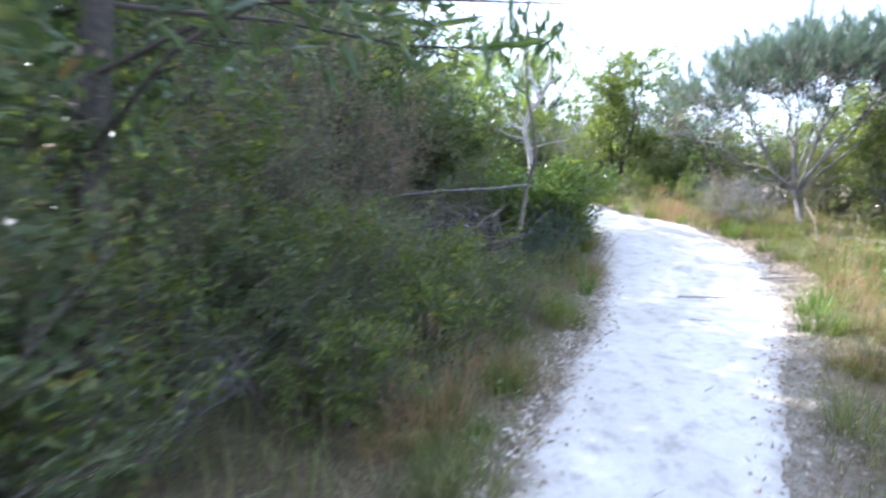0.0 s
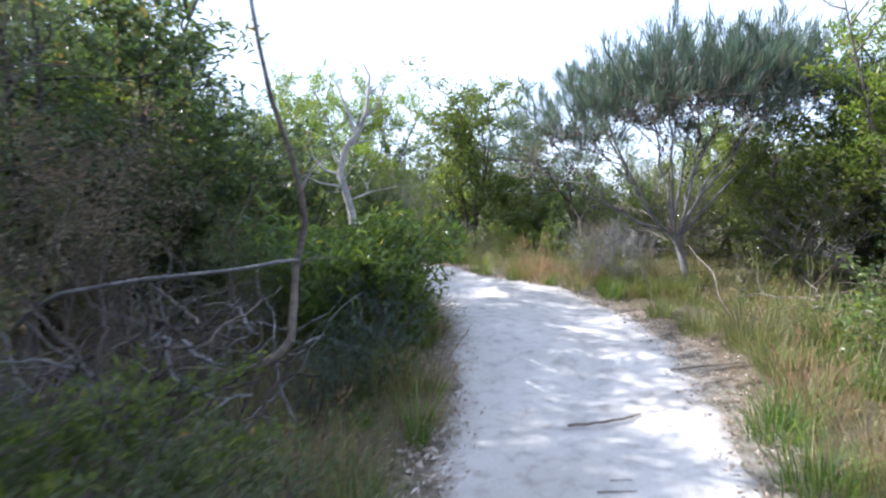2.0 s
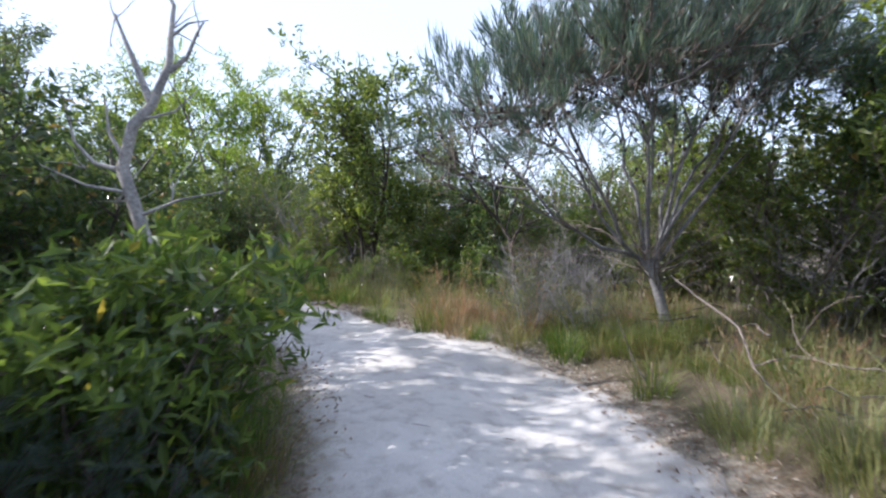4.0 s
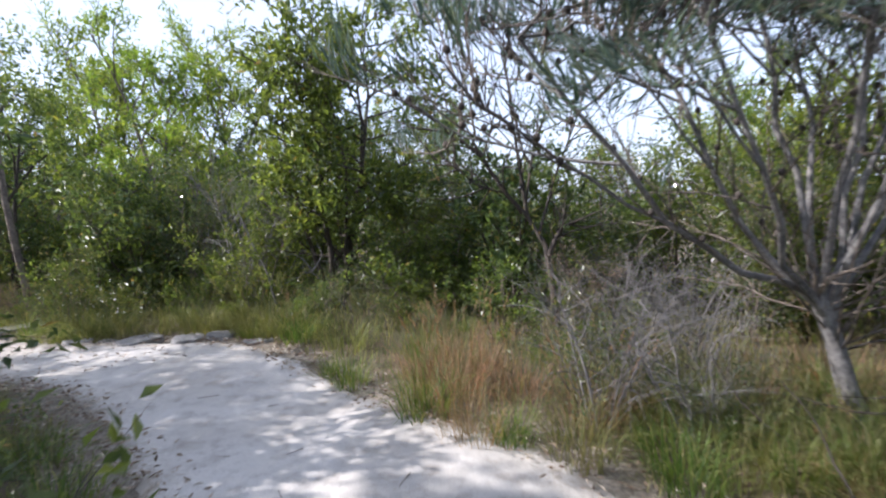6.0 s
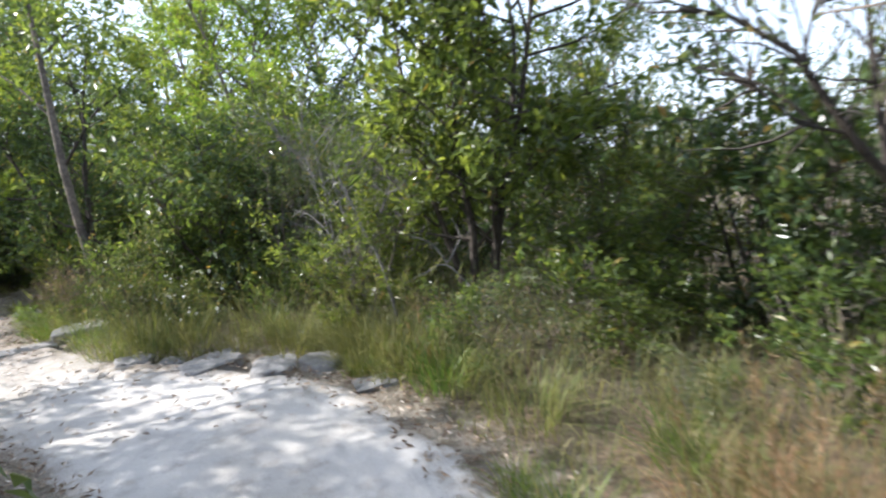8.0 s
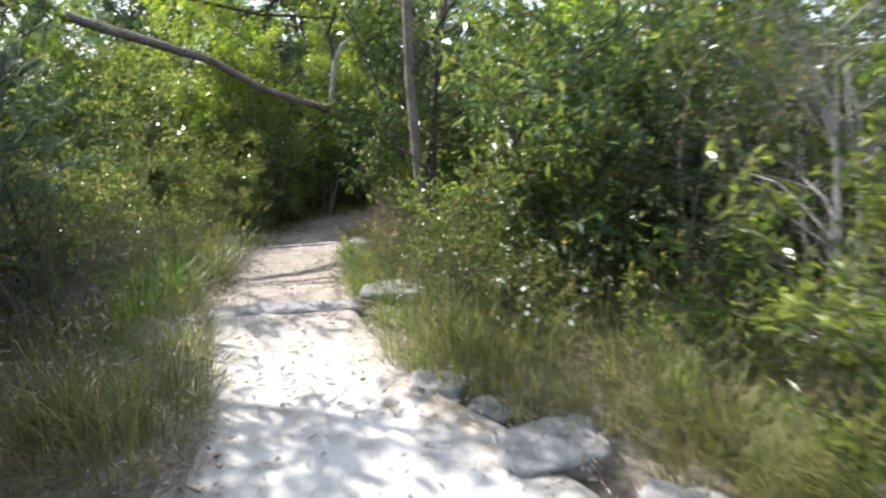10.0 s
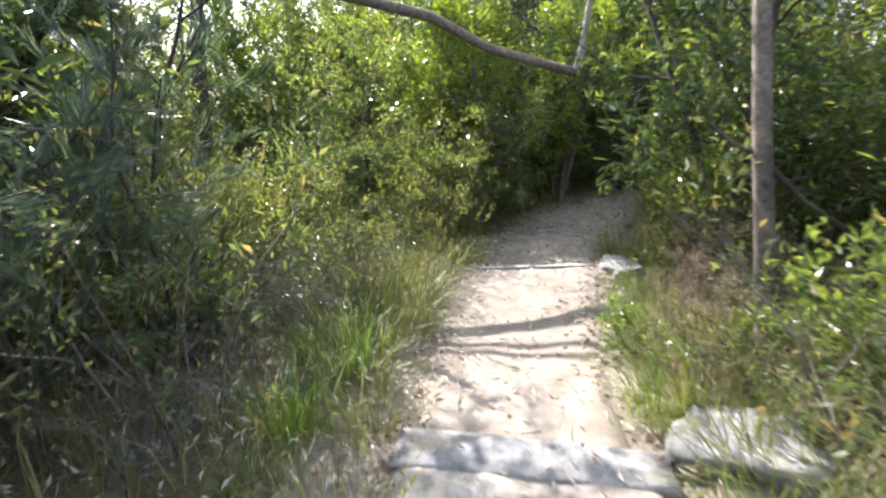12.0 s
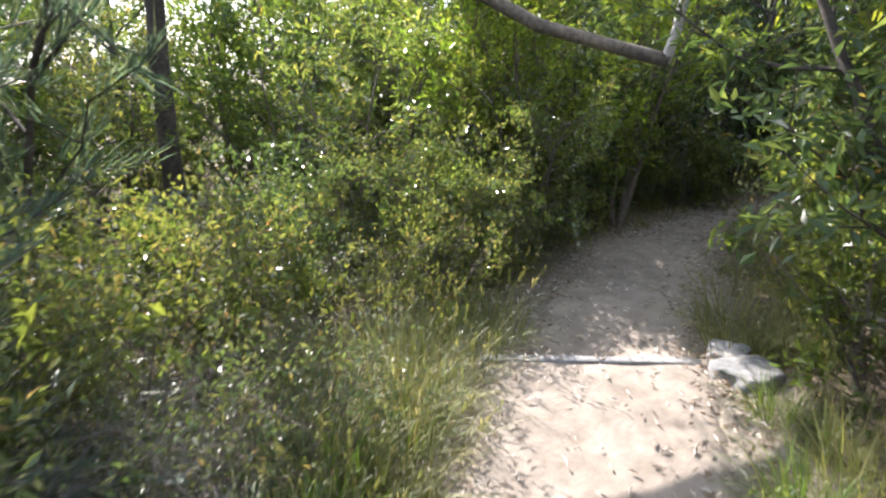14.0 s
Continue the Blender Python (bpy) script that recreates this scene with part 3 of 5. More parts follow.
FARGUM = place(shrub("tall_gum_tree", "tall dark grey-green gum tree far behind the bushes", 27, 9.6, 3.3, 3, LEAF_DARK, BARK_DARK, (0.17, 0.055), 44, 20, 8, 0.4, 0.12, category="tree", group="tall far trees", thick=0.09, tuft=0.34, droop=0.25, stem_lean=0.8), -2.0, 26.5)
SMALLSUN = place(shrub("twiggy_bush", "twiggy bush with small shining olive-green leaves", 26, 1.0, 0.75, 6, LEAF_SHINY, BARK, (0.045, 0.02), 12, 7, 5, 0.6, 0.05, group="undershrubs", thick=0.009, tuft=0.12), -1.75, 15.8)
SUNNY = place(shrub("sunlit_bush", "yellow-green bush with fine leaves coloured as if backlit", 20, 2.3, 1.25, 5, LEAF_SUN, BARK, (0.085, 0.03), 18, 9, 5, 0.5, 0.05, group="sunlit bushes", droop=0.1), 8.0, 9.6, 15)

TEATREE = place(shrub("tea_tree", "open grey-green tea-tree with many bare twigs", 23, 3.6, 1.5, 4, LEAF_GREY, BARK, (0.06, 0.022), 14, 14, 6, 0.5, 0.07, category="tree", group="tea-trees", thick=0.028, tuft=0.18, stem_lean=0.9), -2.0, 6.0)
DRY = place(shrub("withered_shrub", "withered grey-brown shrub with dry curled leaves", 24, 2.6, 1.2, 5, LEAF_DRY, BARK, (0.05, 0.014), 13, 10, 6, 0.5, 0.06, group="withered shrubs", thick=0.016, tuft=0.17), -1.55, 6.9, 20)
# round leafy tree at the bend
place(shrub("leafy_tree", "rounded leafy tree with small bright green leaves", 21, 4.1, 1.7, 5, LEAF_GREEN, BARK_DARK, (0.105, 0.042), 17, 16, 7, 0.3, 0.16, category="tree", thick=0.035, tuft=0.17, stem_lean=0.75), 4.62, 13.6, 20)
# large-leaved bush by the left verge
place(shrub("broad_leaf_bush", "large-leaved green bush overhanging the path", 22, 1.25, 1.0, 8, LEAF_GREEN, BARK, (0.115, 0.036), 17, 9, 5, 0.45, 0.06, thick=0.014, droop=0.12), 1.42, 8.2, 30)
for x, y, sc in ((1.3, 7.05, 0.27), (1.58, 7.55, 0.28), (1.05, 6.95, 0.25), (1.85, 8.2, 0.26), (0.85, 6.75, 0.22), (1.3, 7.6, 0.3)):
    put(FEATHER, x, y, 90 * y, sc, 0.85, label="low dark green bush of fine needle leaves")
for x, y, sc in ((0.2, 10.7, 1.0), (0.95, 11.5, 0.95), (-0.4, 10.0, 1.05)):
    put(BROAD, x, y, 90 * y, sc)
put(LOW, 2.05, 8.9, 80, 1.2, 1.0)
put(LOWDARK, 1.25, 6.9, 10, 0.7, 0.8)
put(LOWDARK, 2.15, 9.8, 50, 0.8, 1.1)
put(DEADBUSH, 0.95, 17.1, 20, 0.42, 0.9, label="low brown dry brush beside the path")
put(DEADBUSH, -1.0, 15.3, 120, 0.4, 0.8, label="low grey dead brush beside the path")
put(DEADBUSH, 0.0, 7.4, 70, 0.7, 0.8)
put(DEADBUSH, -0.5, 6.5, 170, 0.6, 0.8)
put(DEADBUSH, 4.98, 9.85, 30, 0.55, 1.1), put(DEADBUSH, 5.35, 9.5, 110, 0.55, 1.0), put(DEADBUSH, 5.5, 10.3, 250, 0.6, 1.0), put(DRY, 5.6, 10.6, 40, 0.38, 0.9)
put(DEADBUSH, 6.3, 10.3, 200, 0.6, 0.9)
put(DEADBUSH, 7.2, 8.2, 250, 0.9, 0.9)


put(WATTLE, 3.75, 13.95, 40, 0.5, 1.0), put(DEADBUSH, 3.7, 14.25, 40, 0.75, 1.7, label="grey bare-stemmed shrub among green bushes")


def she_oak():
    """The big she-oak by the path: bare grey limbs fanning up to brush-like tufts."""
    rng = np.random.default_rng(31)
    root = tagged(new("she_oak"), "broad she-oak with grey fanning limbs and upright needle tufts", "tree")
    base = np.array((6.25, 9.1, 0.02))
    split = np.array((5.98, 9.27, 0.88))
    w = Wood()
    w.tube([base, base + (split - base) * 0.35 + (-0.05, 0, 0), base + (split - base) * 0.7, split], [0.068, 0.055, 0.048, 0.044], 9)
    part("trunk", w.mesh("trunk", DEADWOOD), root, "pale grey weathered trunk")
    at, to = [], []
    fine = Wood()
    cones = []
    def spray(pts, start, count):
        """Fine branches with needle tufts along a limb."""
        for b in range(count):
            p, d = along(pts, start + (0.98 - start) * (b + rng.uniform(0, 1)) / count)
            wy = d / np.linalg.norm(d) + rng.normal(0, 0.5, 3)
            bp, bw = bent(rng, p, wy, rng.uniform(0.35, 0.75), 4, 0.17, 0.05)
            fine.tube(bp, np.linspace(0.007, 0.0025, 5), 3)
            cones.append(bp[1])
            for t in range(6):
                q, d2 = along(bp, 0.3 + 0.7 * (t + rng.uniform(0, 1)) / 6)
                tp, tw = bent(rng, q, d2 / np.linalg.norm(d2) + rng.normal(0, 0.4, 3) + np.array((0, 0, 0.5)), 0.2, 2, 0.1)
                fine.tube(tp, [0.0026, 0.002, 0.0015], 3)
                if p[2] > np.interp(p[0], (4.0, 4.9, 6.1, 8.1), (1.9, 2.35, 2.5, 2.25)) + 0.4 * rng.uniform(-1, 1):
                    k = 16
                    fr = rng.uniform(0, 1, k)[:, None]
                    at.append(tp[0] + (tp[-1] - tp[0]) * fr + rng.normal(0, 0.022, (k, 3)))
                    to.append(tw[None] * 0.8 + rng.normal(0, 0.3, (k, 3)) + np.array((0, 0, 0.9)))

    for i, (tx, ty, tz) in enumerate(((4.25, 9.55, 2.1), (4.75, 9.1, 2.45), (5.1, 9.8, 2.55), (5.3, 8.6, 2.5), (5.8, 9.6, 2.7), (6.0, 8.4, 2.65), (6.4, 9.2, 2.75), (6.8, 9.9, 2.65), (7.1, 8.6, 2.7), (7.6, 9.3, 2.7), (8.2, 9.0, 2.65))):
        start = base + (split - base) * rng.uniform(0.75, 1.0)
        aim = np.array((tx, ty, tz))
        f = np.linspace(0, 1, 8)[:, None]
        pts = start + (aim - start) * f + np.array((0, 0, -0.22 if tx < 5.2 else 0.12)) * np.sin(np.pi * f) + rng.normal(0, 0.035, (8, 3)) * np.sin(np.pi * f)
        lw = Wood()
        lw.tube(pts, np.linspace(0.022, 0.009, 8), 7)
        part("limb", lw.mesh("limb", DEADWOOD), root)
        spray(pts, 0.3, 8)
        for k in range(6):
            b0 = pts[-1 - (k % 4)]
            a2 = 2 * np.pi * k / 6 + rng.uniform(-0.4, 0.4)
            reach = rng.uniform(0.25, 0.62)
            tip = aim + np.array((math.cos(a2) * reach, math.sin(a2) * reach, 0))
            tip[2] = np.interp(tip[0], (3.9, 4.3, 4.9, 5.6, 7.0, 8.0, 9.0), (2.25, 2.45, 2.85, 3.0, 3.2, 3.1, 2.75)) - rng.uniform(0, 0.45)
            g = np.linspace(0, 1, 7)[:, None]
            sub = b0 + (tip - b0) * g + np.array((math.cos(a2), math.sin(a2), -0.3)) * (0.1 * np.sin(np.pi * g)) + rng.normal(0, 0.03, (7, 3)) * g
            sw = Wood()
            sw.tube(sub, np.linspace(0.010, 0.004, 7), 5)
            part("limb", sw.mesh("limb", DEADWOOD), root)
            spray(sub, 0.35, 8)
    for b in range(26):
        a = rng.uniform(0, 2 * np.pi)
        bp, _ = bent(rng, base + (split - base) * rng.uniform(0.6, 1.05), (math.cos(a), math.sin(a), rng.uniform(0.1, 1.6)), rng.uniform(0.5, 1.5), 6, 0.2, 0.0)
        fine.tube(bp, np.linspace(0.008, 0.002, 7), 4)
        for k in range(3):
            p, d = along(bp, rng.uniform(0.3, 0.9))
            tp, _ = bent(rng, p, d / np.linalg.norm(d) + rng.normal(0, 0.6, 3), rng.uniform(0.15, 0.45), 3, 0.2)
            fine.tube(tp, np.linspace(0.004, 0.001, 4), 3)
    part("branchwork", fine.mesh("branchwork", BARK), root, kind="stuff")
    part("crown", leaf_mesh("crown", rng, np.concatenate(at), np.concatenate(to), 0.17, 0.0075, NEEDLE, 0.05), root, "blue-green upright needles")
    cw = Wood()
    for c in cones:
        cw.tube([c, c + (0, 0, 0.012), c + (0, 0, 0.03), c + (0, 0, 0.04)], [0.004, 0.017, 0.016, 0.003], 6)
    part("cone_scatter", cw.mesh("cone_scatter", BARK_DARK), root, "small dark woody cones", "stuff")


she_oak()


def dead_tree():
    """The bleached dead tree that stands over the left bushes."""
    root = tagged(new("dead_tree"), "bleached leafless dead tree with forked crown", "dead tree")
    t = Wood()
    t.tube([(1.78, 10.0, -0.1), (1.72, 10.0, 0.6), (1.66, 10.03, 1.24), (1.54, 10.12, 1.74), (1.62, 10.08, 2.05), (1.75, 10.05, 2.2)], [0.062, 0.056, 0.052, 0.048, 0.042, 0.036], 8)
    part("trunk", t.mesh("trunk", BLEACHED), root)
    for line, r in [([(1.75, 10.05, 2.2), (1.67, 10.1, 2.47), (1.60, 10.15, 2.68), (1.54, 10.19, 2.88)], 0.024), ([(1.75, 10.05, 2.2), (1.88, 10.0, 2.5), (1.90, 9.99, 2.72), (1.93, 9.99, 2.93), (1.86, 10.05, 3.1)], 0.026),
                    ([(1.9, 9.99, 2.7), (2.02, 9.94, 2.80), (2.15, 9.88, 2.82)], 0.010), ([(1.88, 10.0, 2.45), (2.0, 9.94, 2.55), (2.07, 9.9, 2.72), (2.12, 9.87, 2.8)], 0.016),
                    ([(1.55, 10.12, 1.72), (1.36, 10.2, 1.78), (1.23, 10.3, 1.95), (1.19, 10.33, 2.22)], 0.017), ([(1.53, 10.13, 1.85), (1.46, 10.18, 2.02), (1.45, 10.2, 2.24)], 0.015),
                    ([(1.66, 10.03, 1.4), (1.9, 9.9, 1.5), (2.2, 9.8, 1.56)], 0.011), ([(1.62, 10.06, 1.55), (1.3, 10.2, 1.62), (1.0, 10.3, 1.78)], 0.013), ([(1.7, 10.05, 2.1), (1.9, 9.95, 2.15), (2.06, 9.85, 2.3)], 0.010)]:
        w = Wood()
        w.tube(line, np.linspace(r * 1.35, r * 0.4, len(line)), 6)
        part("limb", w.mesh("limb", BLEACHED), root)
    r = np.random.default_rng(64)
    for c, n in (((1.54, 10.19, 2.85), 3), ((1.9, 9.99, 2.75), 3), ((2.08, 9.9, 2.7), 2), ((1.2, 10.32, 2.1), 3), ((1.3, 10.25, 1.75), 3), ((1.85, 9.93, 1.5), 3), ((1.5, 10.15, 1.5), 3)):
        for _ in range(n):
            pts, _ = bent(r, c, r.normal(0, 1, 3) + np.array((0, 0, 0.6)), r.uniform(0.2, 0.5), 4, 0.2)
            w = Wood()
            w.tube(pts, np.linspace(0.007, 0.002, 5), 4)
            part("twig", w.mesh("twig", BLEACHED), root)


dead_tree()

# leaning sapling with its hooked base, and the dead branches it stands in
def sapling():
    root = tagged(new("sapling"), "tall thin crooked sapling with dark bare stem", "sapling")
    for name, line, r0, r1 in (("crook", [(-0.24, 6.64, -0.24), (0.05, 6.61, 0.14), (0.3, 6.53, 0.34), (0.53, 6.47, 0.41), (0.66, 6.45, 0.48), (0.72, 6.44, 0.55)], 0.034, 0.027),
                               ("stem", [(0.72, 6.44, 0.55), (0.75, 6.46, 0.79), (0.77, 6.47, 1), (0.83, 6.42, 1.26), (0.80, 6.29, 1.46), (0.74, 6.24, 1.7), (0.66, 6.15, 1.93), (0.61, 6.03, 2.18), (0.57, 5.94, 2.45), (0.53, 5.85, 2.95)], 0.026, 0.008),
                               ("side_branch", [(0.575, 5.95, 2.42), (0.5, 5.97, 2.5), (0.43, 6.0, 2.62)], 0.008, 0.004), ("side_branch", [(0.80, 6.3, 1.44), (0.88, 6.4, 1.58), (0.97, 6.45, 1.66)], 0.01, 0.004),
                               ("side_branch", [(0.77, 6.47, 0.99), (0.89, 6.41, 1.06), (1.02, 6.37, 1.04)], 0.008, 0.003)):
        w = Wood()
        w.tube(line, np.linspace(r0, r1, len(line)), 7)
        part(name, w.mesh(name, BARK), root)


sapling()
stick_thing("sapling", "thin grey sapling leaning over the stones", [(3.98, 13.62, 0.1), (3.93, 13.58, 0.4), (3.86, 13.62, 0.75), (3.72, 13.7, 1.1), (3.6, 13.8, 1.5)], 0.016, 0.006, DEADWOOD, "sapling", 6)
DEADWOODS = "fallen dead branches"
for pts in ([(4.6, 13.3, 0.35), (4.42, 13.38, 0.6), (4.28, 13.45, 0.75), (4.0, 13.5, 0.62)], [(4.3, 13.45, 0.74), (4.2, 13.5, 0.9), (4.05, 13.5, 0.95)], [(4.3, 13.45, 0.74), (4.45, 13.55, 0.9), (4.4, 13.6, 1.05)]):
    stick_thing("dead_branch", "pale forked dead twig in the dark undergrowth", pts, 0.009, 0.004, DEADWOOD, group=DEADWOODS)
stick_thing("fallen_branch", "long grey dead branch caught on a sapling", [(0.79, 6.42, 1.04), (0.39, 6.63, 0.98), (-0.1, 6.86, 0.92), (-0.74, 7.13, 0.81), (-1.6, 8.0, 0.1)], 0.012, 0.018, DEADWOOD, group=DEADWOODS)
rng = np.random.default_rng(5)
for i in range(42):
    a = rng.uniform(0, 2 * np.pi)
    x, y = -0.15 + rng.normal(0, 0.55), 6.75 + rng.normal(0, 0.5)
    if off_path(x, y) < 0.35:
        continue
    pts, _ = bent(rng, (x, y, ground_at(x, y) + rng.uniform(0, 0.55)), (math.cos(a), math.sin(a) * 0.5, rng.uniform(-0.15, 0.7)), rng.uniform(0.5, 1.3), 8, 0.3, -0.02)
    stick_thing("dead_branch", "tangled grey dead branch among the bushes", pts, rng.uniform(0.006, 0.019), 0.003, (BARK, DEADWOOD, BARK_DARK)[i % 3], group=DEADWOODS)
hook = np.random.default_rng(57)
for i in range(60):
    a = hook.uniform(0, 2 * np.pi)
    x, y = 0.1 + hook.normal(0, 0.42), 6.75 + hook.normal(0, 0.3)
    if off_path(x, y) < 0.45:
        continue
    pts, _ = bent(hook, (x, y, ground_at(x, y) + hook.uniform(0.02, 0.7)), (math.cos(a), math.sin(a) * 0.6, hook.uniform(-0.1, 0.8)), hook.uniform(0.5, 1.3), 9, 0.34, -0.03)
    if min(clear_of_walk(p[0], p[1]) for p in pts) < 1.0:
        continue
    stick_thing("dead_branch", "crooked grey dead branch in the tangle", pts, hook.uniform(0.006, 0.015), 0.003, (BARK, BARK_DARK, DEADWOOD, BARK_DARK)[i % 4], group=DEADWOODS)
stick_thing("fallen_branch", "bent grey branch lying on the grass verge", [(5.9, 8.9, 0.75), (5.5, 8.3, 0.66), (5.27, 7.82, 0.55), (5.2, 7.65, 0.28), (5.15, 7.4, 0.12), (5.25, 7.1, 0.1)], 0.008, 0.012, BARK, group=DEADWOODS)
for i in range(26):
    a = rng.uniform(0, 2 * np.pi)
    x, y = 6.0 + rng.normal(0, 0.5), 7.8 + rng.normal(0, 0.45)
    pts, _ = bent(rng, (x, y, ground_at(x, y) + rng.uniform(0, 0.3)), (math.cos(a), math.sin(a), rng.uniform(-0.1, 0.6)), rng.uniform(0.4, 1.0), 5, 0.25, -0.04)
    stick_thing("dead_branch", "grey dead twig heaped under the she-oak", pts, rng.uniform(0.005, 0.012), 0.002, (BARK, BARK_DARK)[i % 2], group=DEADWOODS)
for i in range(9):
    a = rng.uniform(0, 2 * np.pi)
    x, y = 5.55 + rng.normal(0, 0.35), 10.1 + rng.normal(0, 0.35)
    pts, _ = bent(rng, (x, y, ground_at(x, y) + 0.05), (-0.6 + 0.5 * math.cos(a), 0.3 * math.sin(a), rng.uniform(0.2, 1.0)), rng.uniform(0.6, 1.3), 5, 0.14, -0.03)
    stick_thing("dead_branch", "pale dead branch leaning in the dry grass", pts, rng.uniform(0.004, 0.009), 0.002, (DEADWOOD, BARK)[i % 2], group=DEADWOODS)


def bare_tree():
    root = tagged(new("bare_tree"), "dark half-bare tree with crooked forked limbs", "tree")
    lines = [([(5.86, 11.15, -0.05), (5.80, 11.18, 0.3), (5.77, 11.24, 0.7), (5.77, 11.32, 1.04), (5.70, 11.48, 1.29)], 0.055), ([(5.70, 11.48, 1.29), (5.55, 11.52, 1.45), (5.40, 11.60, 1.70), (5.34, 11.66, 1.85), (5.11, 11.8, 2.03), (4.9, 11.85, 2.06)], 0.034),
             ([(5.70, 11.48, 1.29), (5.69, 11.56, 1.7), (5.65, 11.6, 2.1), (5.62, 11.65, 2.6)], 0.026), ([(5.77, 11.28, 0.95), (5.86, 11.3, 1.1), (5.95, 11.3, 1.2), (6.09, 11.3, 1.23)], 0.036), ([(5.70, 11.5, 1.4), (5.85, 11.6, 1.8), (6.0, 11.6, 2.2)], 0.02),
             ([(5.77, 11.4, 1.15), (6.05, 11.55, 1.6), (6.3, 11.5, 2.2)], 0.022), ([(5.5, 11.55, 1.5), (5.3, 11.6, 1.55), (5.05, 11.65, 1.75)], 0.014), ([(5.36, 11.64, 1.8), (5.5, 11.7, 2.1), (5.42, 11.75, 2.45)], 0.014)]
    fine = Wood()
    r = np.random.default_rng(8)
    at, to = [], []
    for k, (line, rad) in enumerate(lines):
        w = Wood()
        w.tube(line, np.linspace(rad * 0.68, rad * 0.3, len(line)), 7)
        part("trunk" if k == 0 else "limb", w.mesh("limb", BARK_DARK), root)
        if k:
            for b in range(13):
                p, d = along(np.array(line), r.uniform(0.2, 1.0))
                tp, tw = bent(r, p, d / np.linalg.norm(d) + r.normal(0, 0.6, 3), r.uniform(0.3, 0.7), 4, 0.2, 0.03)
                fine.tube(tp, np.linspace(0.008, 0.002, 5), 4)
                n = 9
                at.append(tp[-1] + r.normal(0, 0.09, (n, 3)))
                to.append(tw[None] + r.normal(0, 0.7, (n, 3)))
    part("branchwork", fine.mesh("branchwork", BARK_DARK), root, kind="stuff")
    part("crown", leaf_mesh("crown", r, np.concatenate(at), np.concatenate(to), 0.06, 0.02, LEAF_OLIVE), root, "sparse olive leaves")


bare_tree()


def limb_tree():
    """Tree whose long bough hangs over the lower path, with one pale upright limb."""
    root = tagged(new("overhanging_tree"), "tree with long brown bough and pale limb over the path", "tree")
    w = Wood()
    w.tube([(-4.4, 16.8, -0.6), (-4.35, 16.8, 0.4), (-4.25, 16.85, 1.5), (-4.1, 16.95, 2.6), (-3.9, 17.1, 3.6)], [0.10, 0.09, 0.08, 0.06, 0.03], 9)
    part("trunk", w.mesh("trunk", BARK_DARK), root)
    w = Wood()
    w.tube([(-4.14, 16.93, 2.45), (-3.5, 17.0, 2.5), (-2.9, 17.12, 2.25), (-2.27, 17.45, 2.04), (-1.79, 17.83, 1.86), (-1.36, 18.12, 1.56), (-1.0, 18.3, 1.43), (-0.6, 18.42, 1.3)], [0.065, 0.06, 0.057, 0.055, 0.05, 0.045, 0.043, 0.045], 9)
    part("bough", w.mesh("bough", BARK), root, "curved red-brown bough")
    w = Wood()
    w.tube([(-0.62, 18.41, 1.29), (-0.57, 18.44, 1.5), (-0.53, 18.49, 1.9), (-0.42, 18.5, 2.08), (-0.26, 18.53, 2.2), (-0.28, 18.6, 2.75)], [0.036, 0.03, 0.028, 0.024, 0.02, 0.01], 8)
    part("limb", w.mesh("limb", PALEBARK), root, "pale smooth upright limb")
    for line in ([(-0.53, 18.49, 1.9), (-0.62, 18.5, 2.2), (-0.5, 18.6, 2.6), (-0.7, 18.7, 3.0)], [(-4.0, 17.0, 3.0), (-2.7, 17.6, 2.7), (-1.5, 18.4, 2.45), (-0.6, 18.6, 2.4), (0.1, 18.6, 2.3)], [(-1.5, 18.4, 2.45), (-1.2, 18.9, 2.9), (-0.6, 19.3, 3.2)], [(-4.0, 17.0, 3.1), (-3.0, 17.7, 3.1), (-2.2, 18.2, 3.1), (-1.4, 18.9, 3.6)]):
        w = Wood()
        w.tube(line, np.linspace(0.03, 0.012, len(line)), 6)
        part("limb", w.mesh("limb", BARK_DARK), root)
    r = np.random.default_rng(77)
    at, to = [], []
    for c in ((-2.4, 18.5, 3.2), (-1.4, 18.8, 3.6), (-0.6, 19.2, 3.2), (-0.7, 18.7, 3.0), (0.1, 18.6, 2.5), (-1.9, 18.2, 3.0), (-2.3, 18.6, 3.3)):
        for _ in range(26):
            p = np.array(c) + r.normal(0, 0.42, 3)
            at.append(p + r.normal(0, 0.08, (26, 3)))
            to.append(r.normal(0, 0.8, (26, 3)))
    part("crown", leaf_mesh("crown", r, np.concatenate(at), np.concatenate(to), 0.11, 0.034, LEAF_YELLOW, droop=0.3), root)


limb_tree()


